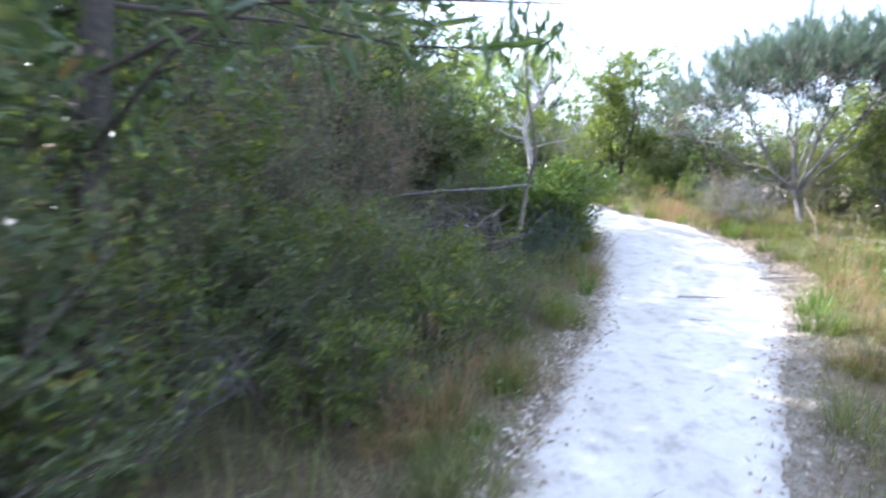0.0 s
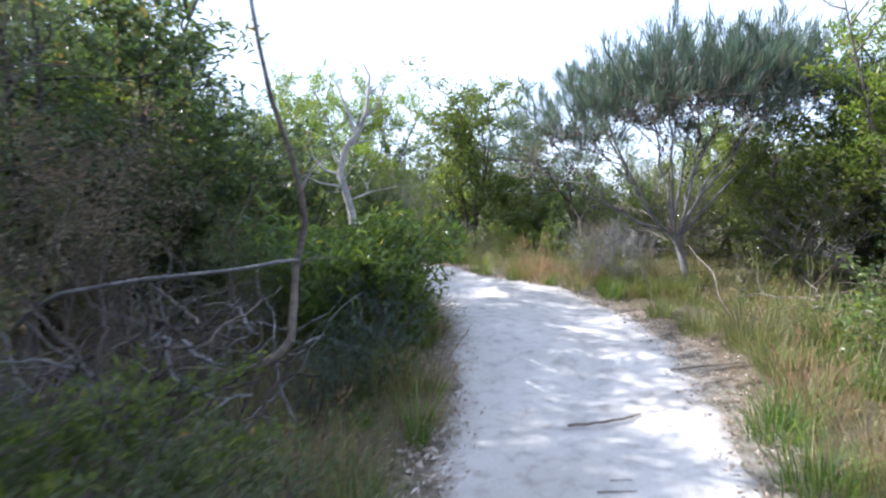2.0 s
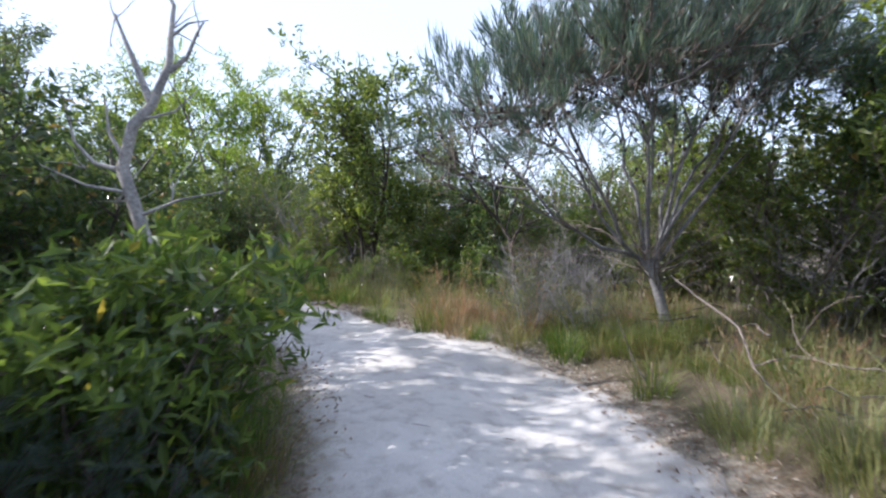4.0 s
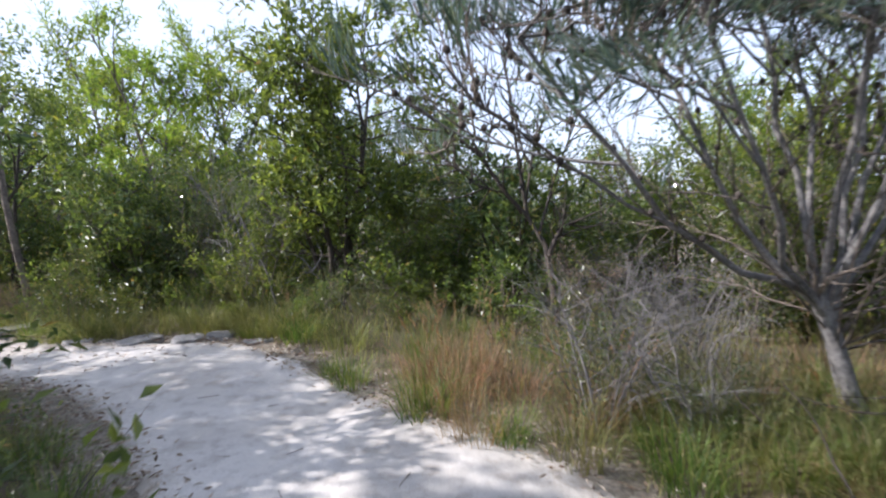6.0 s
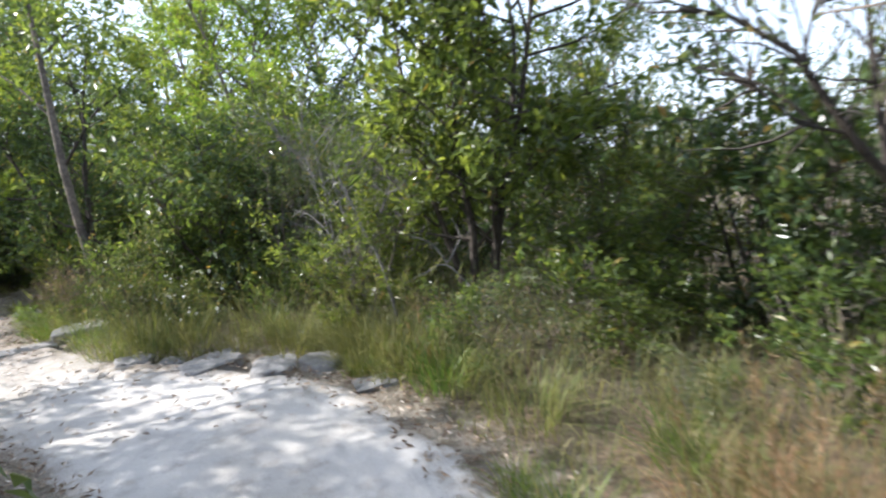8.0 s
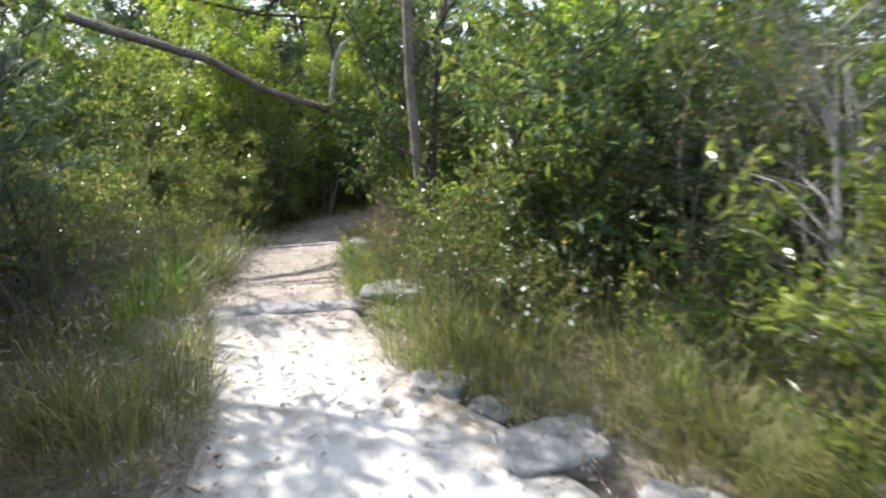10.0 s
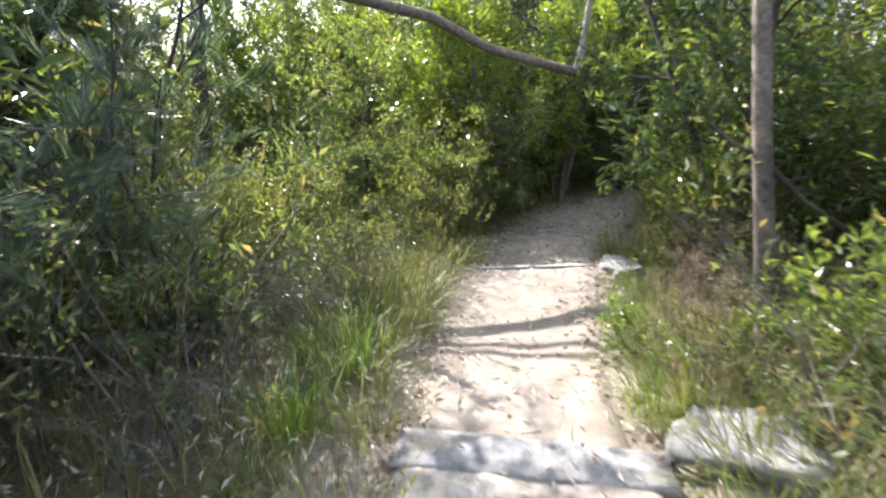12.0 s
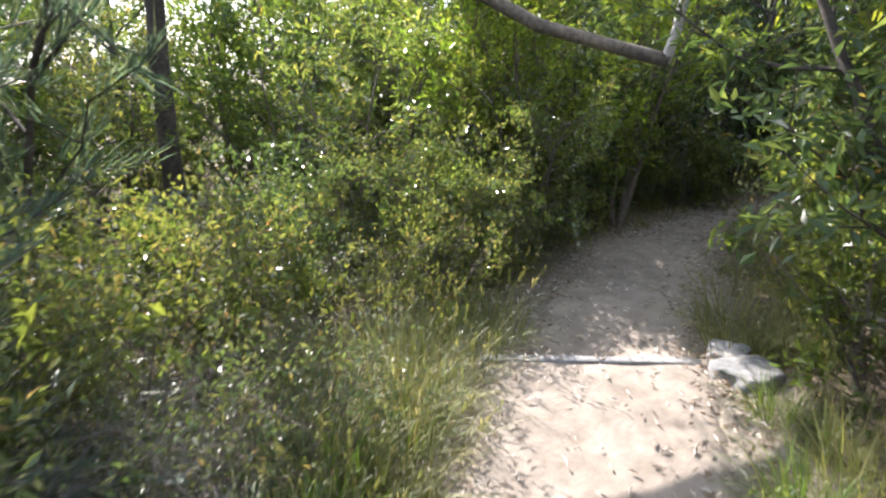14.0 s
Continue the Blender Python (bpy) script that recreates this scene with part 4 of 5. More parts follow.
def straight_tree():
    root = tagged(new("slender_tree"), "slender straight brown-trunked tree beside the lower path", "tree")
    w = Wood()
    w.tube([(1.40, 16.32, -0.15), (1.33, 16.36, 0.25), (1.28, 16.39, 0.6), (1.22, 16.42, 1.0), (1.14, 16.5, 1.6), (1.08, 16.6, 2.4), (1.0, 16.7, 3.6)], [0.062, 0.052, 0.046, 0.043, 0.04, 0.034, 0.015], 9)
    part("trunk", w.mesh("trunk", BARK), root)
    for line in ([(1.24, 16.41, 0.92), (1.42, 16.5, 0.72), (1.58, 16.6, 0.6), (1.66, 16.6, 0.3)], [(1.24, 16.41, 0.95), (1.1, 16.4, 1.0), (0.98, 16.4, 1.1)], [(1.15, 16.5, 1.6), (1.5, 16.4, 2.1), (1.9, 16.3, 2.4)], [(1.1, 16.6, 2.1), (0.7, 16.9, 2.5), (0.4, 17.2, 2.7)], [(1.06, 16.6, 2.7), (1.3, 17.0, 3.1), (1.6, 17.3, 3.3)]):
        w = Wood()
        w.tube(line, np.linspace(0.018, 0.006, len(line)), 6)
        part("limb", w.mesh("limb", BARK_DARK), root)
    r = np.random.default_rng(78)
    at, to = [], []
    for c in ((1.9, 16.3, 2.5), (0.4, 17.2, 2.7), (1.6, 17.3, 3.4), (1.0, 16.7, 3.6), (1.4, 16.7, 2.9), (0.8, 16.4, 3.0)):
        for _ in range(15):
            p = np.array(c) + r.normal(0, 0.3, 3)
            at.append(p + r.normal(0, 0.08, (26, 3)))
            to.append(r.normal(0, 0.8, (26, 3)))
    part("crown", leaf_mesh("crown", r, np.concatenate(at), np.concatenate(to), 0.1, 0.036, LEAF_GREEN, droop=0.2), root)


straight_tree()


def overhang():
    """Gum tree by the start whose leafy twig hangs into view."""
    root = tagged(new("gum_tree"), "gum tree with long drooping leaves over the track", "tree")
    w = Wood()
    w.tube([(-2.0, 3.0, -0.2), (-1.95, 3.05, 1.2), (-1.8, 3.1, 2.6), (-1.7, 3.2, 4.2)], [0.08, 0.07, 0.055, 0.03], 8)
    part("trunk", w.mesh("trunk", BARK_DARK), root)
    r = np.random.default_rng(41)
    at, to = [], []
    tw = Wood()
    tw.tube([(-1.8, 3.15, 2.9), (-1.2, 3.6, 3.0), (-0.5, 4.1, 2.9), (0.05, 4.3, 2.55)], [0.02, 0.014, 0.008, 0.004], 5)
    for c in ((-0.18, 4.25, 2.22), (0.02, 4.3, 2.12), (0.12, 4.32, 2.2), (0.2, 4.3, 2.1), (0.32, 4.35, 2.2), (0.45, 4.35, 2.3), (0.08, 4.2, 2.26), (0.24, 4.3, 2.3)):
        tw.tube([(0.0, 4.3, 2.56), (c[0], c[1], c[2] + 0.15), c], [0.005, 0.004, 0.002], 4)
        at.append(np.array(c) + r.normal(0, 0.06, (10, 3)))
        to.append(r.normal(0, 0.33, (10, 3)) + np.array((0, 0, -1)))
    for line in ([(-1.9, 3.05, 1.7), (-1.2, 2.75, 1.95), (-0.55, 2.7, 1.98), (0.05, 2.95, 2.05)], [(-1.95, 3.1, 2.0), (-1.2, 3.3, 2.0), (-0.6, 3.4, 1.93), (-0.15, 3.5, 1.95)], [(-1.9, 3.0, 1.4), (-1.4, 2.6, 1.75), (-0.95, 2.4, 1.95), (-0.7, 2.3, 2.15)], [(-1.9, 3.0, 2.2), (-1.3, 2.9, 2.25), (-0.7, 3.1, 2.2), (-0.35, 3.3, 2.3)]):
        tw.tube(line, np.linspace(0.014, 0.003, 4), 5)
        for _ in range(12):
            p, d = along(np.array(line), r.uniform(0.25, 0.95))
            tp, _ = bent(r, p, d / np.linalg.norm(d) + r.normal(0, 0.5, 3), 0.3, 3, 0.15)
            tw.tube(tp, np.linspace(0.004, 0.0015, 4), 3)
            if p[0] < -0.4:
                at.append(tp[-1] + r.normal(0, 0.05, (5, 3)))
                to.append(r.normal(0, 0.6, (5, 3)))
    part("branchwork", tw.mesh("branchwork", BARK_DARK), root, kind="stuff")
    part("leaves", leaf_mesh("leaves", r, np.concatenate(at), np.concatenate(to), 0.16, 0.036, LEAF_DARK), root, "hanging sickle-shaped leaves")
    at, to = [], []
    for _ in range(70):
        p = np.array((-1.7, 3.2, 3.6)) + r.normal(0, 0.55, 3)
        at.append(p + r.normal(0, 0.09, (24, 3)))
        to.append(r.normal(0, 0.6, (24, 3)) + np.array((0, 0, -0.6)))
    part("crown", leaf_mesh("crown", r, np.concatenate(at), np.concatenate(to), 0.1, 0.02, LEAF_DARK), root)


overhang()

# ---- bushes that close both sides of the track ----
TAKEN = [(4.62, 13.6, 1.0), (6.1, 9.2, 1.2), (1.7, 10.05, 0.4), (1.6, 8.1, 1.0), (6.0, 11.5, 0.5), (0.1, 6.9, 1.15), (6.0, 7.8, 0.8), (5.2, 9.9, 1.0), (-3.0, 17.0, 0.3), (1.15, 16.6, 0.95), (5.4, 11.3, 1.0), (0.9, 17.2, 0.6)]


def verge(x, y):
    """How far the grassy verge reaches from the path's edge, and the least and greatest height of bushes beyond."""
    right = x > np.interp(y, CENTRE[:, 1], CENTRE[:, 0])
    if y < 11.2 and right:
        return (1.55, 1.6, 2.3) if y > 8.5 else (1.7, 1.0, 2.0)
    if y < 3.4:
        return 0.6, 1.3, 1.9
    if y < 5.5:
        return 0.6, 0.8, 1.3
    if y < 8.2:
        return 0.6, 0.8, 1.5
    if y < 13.0 and not right:
        return 0.5, 0.8, 1.15
    if right and y < 15.2:
        return 1.0, 1.7, 2.5
    if not right and y > 14.5:
        return 0.9, 0.4, 0.8
    return 0.6, 1.0, 2.0


rng = np.random.default_rng(99)
spots = []
for ring, step in ((0, 0.95), (1, 1.85), (2, 3.6)):
    for gx in np.arange(-12, 17, step):
        for gy in np.arange(-4, 30, step):
            x, y = gx + rng.uniform(-0.35, 0.35) * step, gy + rng.uniform(-0.35, 0.35) * step
            d = float(off_path(x, y))
            v, lo, hi = verge(x, y)
            if ring == 0 and not v < d < 2.6 or ring == 1 and not 2.6 <= d < 6.0 or ring == 2 and not 6.0 <= d < 9.5:
                continue
            if clear_of_walk(x, y) < (1.75 if 11.5 < y < 15.5 and x < 2 else 1.25) or any(math.hypot(x - a, y - b) < r for a, b, r in TAKEN):
                continue
            spots.append((ring, x, y, d, v, lo, hi))
for ring, x, y, d, v, lo, hi in spots:
    turn = rng.uniform(0, 360)
    right = x > np.interp(y, CENTRE[:, 1], CENTRE[:, 0])
    low_left = not right and 14.5 < y < 23 and x > -9
    gap = low_left or (not right and 8.5 < y < 14.5 and x > -1.2) or (right and 10.6 < y < 20 and 5.3 < x < 11)
    if ring == 0:
        h = rng.uniform(lo, hi) * (0.75 + 0.25 * min(1, (d - v) / 0.8))
        kind = rng.choice(5, p=[0.36, 0.27, 0.29, 0.0, 0.08])
    elif ring == 1:
        h = rng.uniform(1.3, 1.8) if gap else rng.uniform(1.6, 2.3) if not right and y < 9 and x > -4.6 else rng.uniform(2.2, 3.1)
        kind = rng.choice(6, p=[0.16, 0.30, 0.30, 0.0, 0.06, 0.18])
    else:
        h = rng.uniform(2.0, 2.6) if gap else rng.uniform(3.0, 4.6)
        kind = rng.choice(7, p=[0.08, 0.2, 0.22, 0.0, 0.05, 0.3, 0.15])
    if kind == 5 and (gap or right and 8 < y < 15):
        kind = 1
    proto, full = ((HEATH, 2.2), (BROAD, 2.5), (WATTLE, 2.6), (DEADBUSH, 1.9), (FEATHER, 3.2), (TALL, 4.4), (YELLOW, 5.6))[kind]
    if not right and y < 8 and x > -5:       # grey, twiggy growth at the start of the walk
        if kind == 5:
            proto, full = TEATREE, 3.6
        elif kind == 1:
            proto, full = (HEATH, 2.2) if ring == 0 else (TEATREE, 3.6)
        elif kind == 2 and ring == 0 and int(x * 10 + y * 10) % 2:
            proto, full = DEADBUSH, 1.9
    s = h / full
    wide = max(s, 0.62)
    stretch = s / wide * rng.uniform(0.9, 1.1)
    if math.hypot(x + 1.4, y - 16.4) > 0.7:        # a grassy clearing beside the lower step
        put(proto, x, y, turn, wide, stretch, ground_at(x, y) - 0.03)
# tall trees behind, and some out of view added to shade the path
for x, y, s in ((-1.9, 8.6, 1.1), (-1.9, 7.6, 0.8), (-1.5, 9.7, 1.25), (-0.9, 10.8, 1.0), (-3.0, 5.2, 0.85), (-2.9, 6.7, 0.95), (-3.3, 8.0, 1.25), (-3.4, 2.0, 0.85), (-3.6, 0.4, 0.9), (-4.4, 6.0, 1.35), (-4.6, 9.6, 1.3), (-3.0, 10.0, 1.1), (0.25, 12.7, 0.7), (-0.35, 11.9, 0.76), (0.9, 17.7, 0.85), (-5.4, 20.4, 0.7), (-3.4, 21.6, 0.7), (-1.2, 22.9, 0.95), (-1.6, 10.6, 0.8), (-2.8, 8.8, 1.1), (-0.7, 12.5, 0.76), (-1.3, 11.6, 0.75), (-1.9, 13.6, 1.15), (-2.7, 14.3, 1.2), (-4.5, 11.5, 1.15), (-3.6, 4.4, 0.8), (-4.2, 1.5, 1.0), (0.2, 20.6, 0.8), (-3.6, 13.2, 0.9), (8.8, 8.2, 0.85), (9.5, 6.0, 0.8), (7.6, 16.2, 0.75)):
    grey = y < 9.0 and -3.7 < x < 0
    put(TEATREE if grey else TALL, x, y, rng.uniform(0, 360), s * (1.25 if grey else 1.0))
# extra tall trees far off on the sunny side, added to keep the path shaded
for x, y, s in ((-3.9, 3.4, 1.5), (-4.3, 4.9, 1.5), (-4.6, 7.6, 1.45), (-5.6, 5.6, 1.6), (-5.4, 2.0, 1.6), (-6.0, 7.0, 1.65), (-5.2, 3.6, 1.5), (-5.4, 8.8, 1.5), (-4.8, 0.6, 1.4)):
    put(TALL, x, y, 53 * y, s)
for x, y, s in ((2.2, 21.0, 1.1), (8.6, 10.4, 0.55), (9.4, 12.6, 0.55), (6.8, 20.5, 0.7), (0.8, 23.8, 1.1), (-2.6, 23.8, 0.8), (-2.7, 19.0, 0.62), (-3.9, 20.6, 0.8), (-0.4, 25.5, 0.9)):
    put(YELLOW, x, y, rng.uniform(0, 360), s)
for x, y, s in ((-1.9, 14.8, 0.6), (-0.6, 13.9, 0.62), (-0.95, 14.6, 0.55), (-3.4, 14.9, 0.9), (-1.0, 11.4, 0.85), (0.3, 12.1, 0.8)):
    put(FEATHER, x, y, rng.uniform(0, 360), s)
for k, (x, y, s) in enumerate(((8.2, 11.8, 0.95), (9.0, 10.6, 0.9), (9.8, 9.2, 1.0), (8.8, 13.2, 0.9), (7.6, 13.9, 0.85), (10.5, 8.0, 1.05), (10.6, 11.5, 1.1), (9.6, 14.6, 1.05), (8.0, 15.6, 0.95), (11.5, 9.6, 1.15), (7.4, 10.6, 0.65), (7.9, 9.4, 0.75), (11.8, 13.0, 1.1), (7.6, 12.4, 0.6), (9.2, 7.4, 0.9), (8.4, 6.2, 0.8))):
    put((SUNNY, BROAD, SUNNY, HEATH)[k % 4], x, y, rng.uniform(0, 360), s)
for k, (x, y, s) in enumerate(((-5.5, 16.8, 1.05), (-6.5, 18.5, 1.15), (-7.2, 16.5, 1.2), (-6.0, 20.2, 1.1), (-7.6, 20.2, 1.3), (-5.0, 18.4, 0.95), (-8.2, 18.2, 1.3), (-5.8, 15.2, 1.1), (-7.0, 14.2, 1.2), (-4.6, 21.8, 1.1), (-6.6, 22.4, 1.3))):
    put((SUNNY, WATTLE)[k % 2], x, y, rng.uniform(0, 360), s)
put(YELLOW, 9.2, 11.4, 30, 0.5), put(YELLOW, 10.4, 9.6, 130, 0.55), put(YELLOW, 3.2, 18.4, 70, 0.95), put(YELLOW, 8.4, 7.6, 200, 0.42), put(YELLOW, 7.2, 6.9, 60, 0.68), put(YELLOW, 6.9, 6.1, 110, 0.55)
for x, y, s in ((-2.3, 19.4, 1.1), (-3.2, 18.0, 1.0), (-2.0, 21.8, 1.0), (-1.95, 17.7, 0.5), (-2.6, 17.2, 0.42), (2.6, 16.9, 1.0), (1.5, 18.6, 1.0), (0.8, 19.6, 0.85), (5.2, 17.6, 1.1), (6.6, 16.6, 0.9)):
    put(SUNNY, x, y, rng.uniform(0, 360), s)
for x, y, s in ((-1.0, 7.9, 0.8), (-1.7, 5.8, 0.75), (-2.4, 6.4, 1.1), (-0.7, 8.6, 0.9), (-2.3, 4.0, 0.7), (-2.6, 7.6, 1.3)):
    put(DRY, x, y, 67 * y, s)
put(YELLOW, -7.0, 18.8, 80, 0.85), put(YELLOW, -6.2, 19.8, 160, 0.8), put(YELLOW, -1.75, 20.4, 10, 0.6), put(YELLOW, -2.0, 19.3, 200, 0.55), put(SUNNY, -1.75, 18.0, 20, 0.55), put(SUNNY, -2.05, 18.9, 120, 0.7), put(SUNNY, -1.6, 17.45, 220, 0.42), put(YELLOW, -1.6, 10.2, 40, 0.6), put(YELLOW, -3.0, 7.4, 140, 0.75)
for x, y, s in ((-5.6, 25.5, 0.95), (-9.5, 24.0, 1.0), (-6.5, 30.0, 1.1)):
    put(FARGUM, x, y, 41 * y, s)
for x, y, s in ((-6.4, 15.8, 0.95), (-7.2, 17.4, 1.0), (-6.3, 14.3, 0.9), (-5.2, 13.4, 0.9)):
    put(TALL, x, y, 47 * y, s)
# dark thicket where the path bends out of sight
for x, y, s in ((-2.3, 20.6, 0.95), (-2.2, 16.6, 0.42), (-1.3, 23.4, 0.9), (-0.3, 23.8, 0.9), (-2.3, 22.4, 0.85), (-2.6, 21.2, 0.8), (0.4, 21.0, 0.65), (0.9, 22.8, 0.9), (-1.8, 24.4, 1.0)):
    put(BROAD, x, y, rng.uniform(0, 360), s, 1.1)

# ---- grass ----
VERGE = "grass tufts on the verge"
G1 = tussock("bright green grass tuft at the path edge", 51, 150, 0.14, 0.34, 0.006, 0.75, GRASS_GREEN, VERGE)
G2 = tussock("pale yellow-green feathery grass tuft", 52, 190, 0.2, 0.42, 0.005, 0.85, GRASS_PALE, VERGE, 5)
G3 = tussock("rust-coloured dry grass clump with seed heads", 53, 200, 0.22, 0.46, 0.004, 0.7, GRASS_DRY, VERGE, 10)
G4 = tussock("long arching green sedge tuft", 54, 90, 0.1, 0.7, 0.009, 0.8, GRASS_GREEN, VERGE)
for ob, x, y in ((G1, 4.93, 8.25), (G2, 4.62, 7.25), (G3, 4.55, 10.75), (G4, -1.5, 15.0)):
    place(ob, x, y)
put(G3, 4.4, 10.55, 40, 1.0, 1.0), put(G3, 4.8, 10.95, 90, 0.95, 1.1), put(G3, 4.85, 10.4, 150, 0.9, 0.95), put(G3, 4.5, 11.1, 200, 0.85, 1.0), put(G2, 4.35, 10.75, 10, 0.9), put(G1, 4.2, 10.5, 30, 1.1)
put(G1, 4.0, 11.3, 60, 0.9), put(G1, 4.98, 9.25, 10, 0.95), put(G1, 3.95, 11.6, 90, 0.6)
put(G3, 4.3, 10.1, 15, 0.8), put(G1, 4.45, 9.95, 75, 0.8), put(G2, 4.7, 9.7, 35, 0.9), put(G3, 5.0, 9.9, 95, 0.9), put(G2, 5.3, 9.2, 25, 1.0), put(G1, 5.05, 9.4, 15, 1.0), put(G2, 4.76, 7.5, 100, 0.9), put(G2, 4.6, 6.7, 60, 1.1), put(G1, 3.8, 5.65, 20, 1.2), put(G1, 4.3, 6.2, 50, 0.9), put(G2, 4.75, 6.75, 20, 1.2), put(G2, 5.1, 6.3, 80, 1.3), put(G2, 4.4, 6.3, 140, 0.8), put(G2, 5.5, 6.7, 0, 1.3)
put(G1, 3.55, 5.55, 0, 1.1), put(G3, 3.95, 5.6, 0, 1.0), put(G3, 4.2, 5.9, 70, 1.0), put(G3, 3.6, 4.9, 30, 1.0), put(G1, 3.2, 5.0, 0, 1.2)
for x, y, s in ((0.95, 13.75, 1.0), (0.6, 14.25, 0.9), (1.1, 13.4, 0.9), (0.7, 13.6, 1.1), (1.62, 15.2, 1.1), (1.95, 14.85, 1.0), (2.3, 14.7, 0.9), (3.2, 14.15, 1.0), (3.0, 14.4, 1.1), (3.75, 13.45, 1.15), (3.95, 13.1, 1.2), (3.6, 13.7, 1.0), (4.05, 12.6, 1.1), (1.3, 15.5, 1.0), (4.25, 12.1, 1.0), (-0.86, 16.5, 0.9), (-0.75, 16.2, 0.8), (-0.45, 15.7, 1.0), (1.35, 15.5, 1.0), (0.15, 17.75, 0.8), (-0.02, 18.1, 0.9), (0.75, 16.75, 0.9)):
    put(G2, x, y, rng.uniform(0, 360), s)
for x, y, s in ((-0.95, 16.75, 1.0), (-0.62, 16.0, 1.0), (-1.0, 16.3, 1.1), (-1.05, 17.2, 0.9)):
    put(G2, x, y, 97 * y, s)
for x, y, s in ((-0.45, 15.0, 0.55), (-1.2, 16.9, 0.6)):
    put(G4, x, y, rng.uniform(0, 360), s)
for i in range(150):
    k = rng.integers(0, len(CENTRE))
    left = rng.uniform() < 0.45
    e, o = (EDGE_L, EDGE_R)[0 if left else 1][k], (EDGE_R, EDGE_L)[0 if left else 1][k]
    out = (e - o) / np.linalg.norm(e - o)
    reach = 0.7 if left else (1.7 if e[1] < 13 else 0.9)
    p = e + out * (0.06 + reach * rng.uniform(0, 1) ** 1.3)
    if off_path(p[0], p[1]) < (0.7 if not left and 5.5 < p[1] < 9.1 else 0.05) or clear_of_walk(p[0], p[1]) < 0.6:
        continue
    q = rng.choice(4, p=[0.33, 0.37, 0.15, 0.15] if not left else [0.42, 0.2, 0.2, 0.18])
    lower = p[1] > 14
    put((G1, G2, G2 if lower else G3, G2 if lower else G4)[q], p[0], p[1], rng.uniform(0, 360), rng.uniform(0.5, 1.0) * (0.7 if lower else 0.8 if q == 3 else 1), rng.uniform(0.7, 1.15))
# twiggy undergrowth at the start of the walk
for x, y, proto, sc, st in ((-1.3, 3.6, LOWDARK, 1.1, 1.1), (-0.85, 4.0, LOWDARK, 0.9, 0.9), (-1.1, 4.8, LOW, 1.0, 1.2), (-2.1, 3.4, LOWDARK, 1.2, 1.3), (-1.9, 2.6, LOW, 1.1, 1.2), (-0.55, 4.7, LOWDARK, 0.9, 0.9), (-0.45, 5.4, LOW, 0.8, 1.0), (-1.6, 5.4, LOWDARK, 1.2, 1.3),
                            (-0.95, 3.5, DEADBUSH, 0.36, 0.9), (-1.5, 4.2, DEADBUSH, 0.5, 1.0), (-0.7, 5.0, DEADBUSH, 0.4, 0.8), (-1.7, 3.0, DEADBUSH, 0.45, 1.0), (-1.55, 3.9, BROAD, 0.5, 0.9), (-0.2, 5.9, LOWDARK, 0.7, 0.8), (-1.0, 6.0, LOWDARK, 0.9, 1.0)):
    put(proto, x, y, 71 * x + 37 * y, sc, st)
for x, y, proto, sc in ((-0.34, 15.28, G2, 0.9), (-0.05, 14.95, G2, 0.8), (-0.62, 15.6, G1, 1.2), (-0.25, 15.1, G1, 1.1), (-0.05, 14.6, G1, 1.0), (0.25, 14.75, G2, 0.6), (-1.25, 16.6, G2, 0.9), (-1.25, 16.0, G2, 0.9), (-1.75, 16.9, LOWDARK, 0.6), (-1.6, 15.95, LOWDARK, 0.6), (-1.8, 16.4, LOW, 0.55)):
    put(proto, x, y, 71 * x + 37 * y, sc)
for x, y, sc, tall in ((-0.85, 14.7, 0.42, 0.55), (-0.55, 14.35, 0.4, 0.5), (-1.15, 15.1, 0.45, 0.6), (-0.3, 14.1, 0.36, 0.5), (-0.75, 15.35, 0.36, 0.7)):
    put(DEADBUSH, x, y, 83 * y, sc, tall, label="low tangle of grey dead twigs")
for x, y, sc, tall in ((-1.65, 15.2, 0.8, 1.3), (-1.95, 16.0, 0.8, 1.2), (-1.35, 17.0, 0.7, 1.2), (-1.45, 14.4, 0.7, 1.3)):
    put(SMALLSUN, x, y, 59 * y, sc, tall)
put(DRY, 1.2, 15.75, 10, 0.3, 0.8, label="low brown withered brush beside the path"), put(DRY, 0.95, 16.75, 80, 0.32, 0.9, label="low brown withered brush beside the path"), put(LOW, 0.85, 16.1, 30, 0.5, 0.8), put(LOW, 1.35, 15.95, 130, 0.6, 0.8)
for x, y, proto, sc in ((0.62, 16.6, G1, 0.8), (0.75, 16.25, G1, 0.7), (1.1, 15.55, G1, 0.9), (1.55, 14.95, G1, 0.8), (0.42, 17.15, G1, 0.7), (1.85, 14.5, G2, 0.9), (2.15, 14.38, G2, 1.0), (2.45, 14.18, G2, 0.9), (2.8, 14.1, G2, 0.8), (3.18, 13.78, G2, 0.9), (3.5, 13.66, G2, 0.9), (2.0, 14.7, G2, 1.1), (2.35, 14.6, G2, 1.1), (3.35, 13.95, G2, 1.0), (3.62, 13.4, G2, 0.9), (3.7, 13.0, G2, 1.0), (3.55, 13.05, G1, 0.6), (3.72, 13.25, G2, 1.2), (3.86, 12.95, G2, 1.1), (3.95, 12.6, G1, 1.0),
                        (-0.9, 16.34, G2, 1.0), (-0.7, 16.0, G1, 1.0), (-0.6, 15.65, G2, 0.9), (-0.4, 15.35, G1, 0.9)):
    put(proto, x, y, 77 * x + 31 * y, sc)
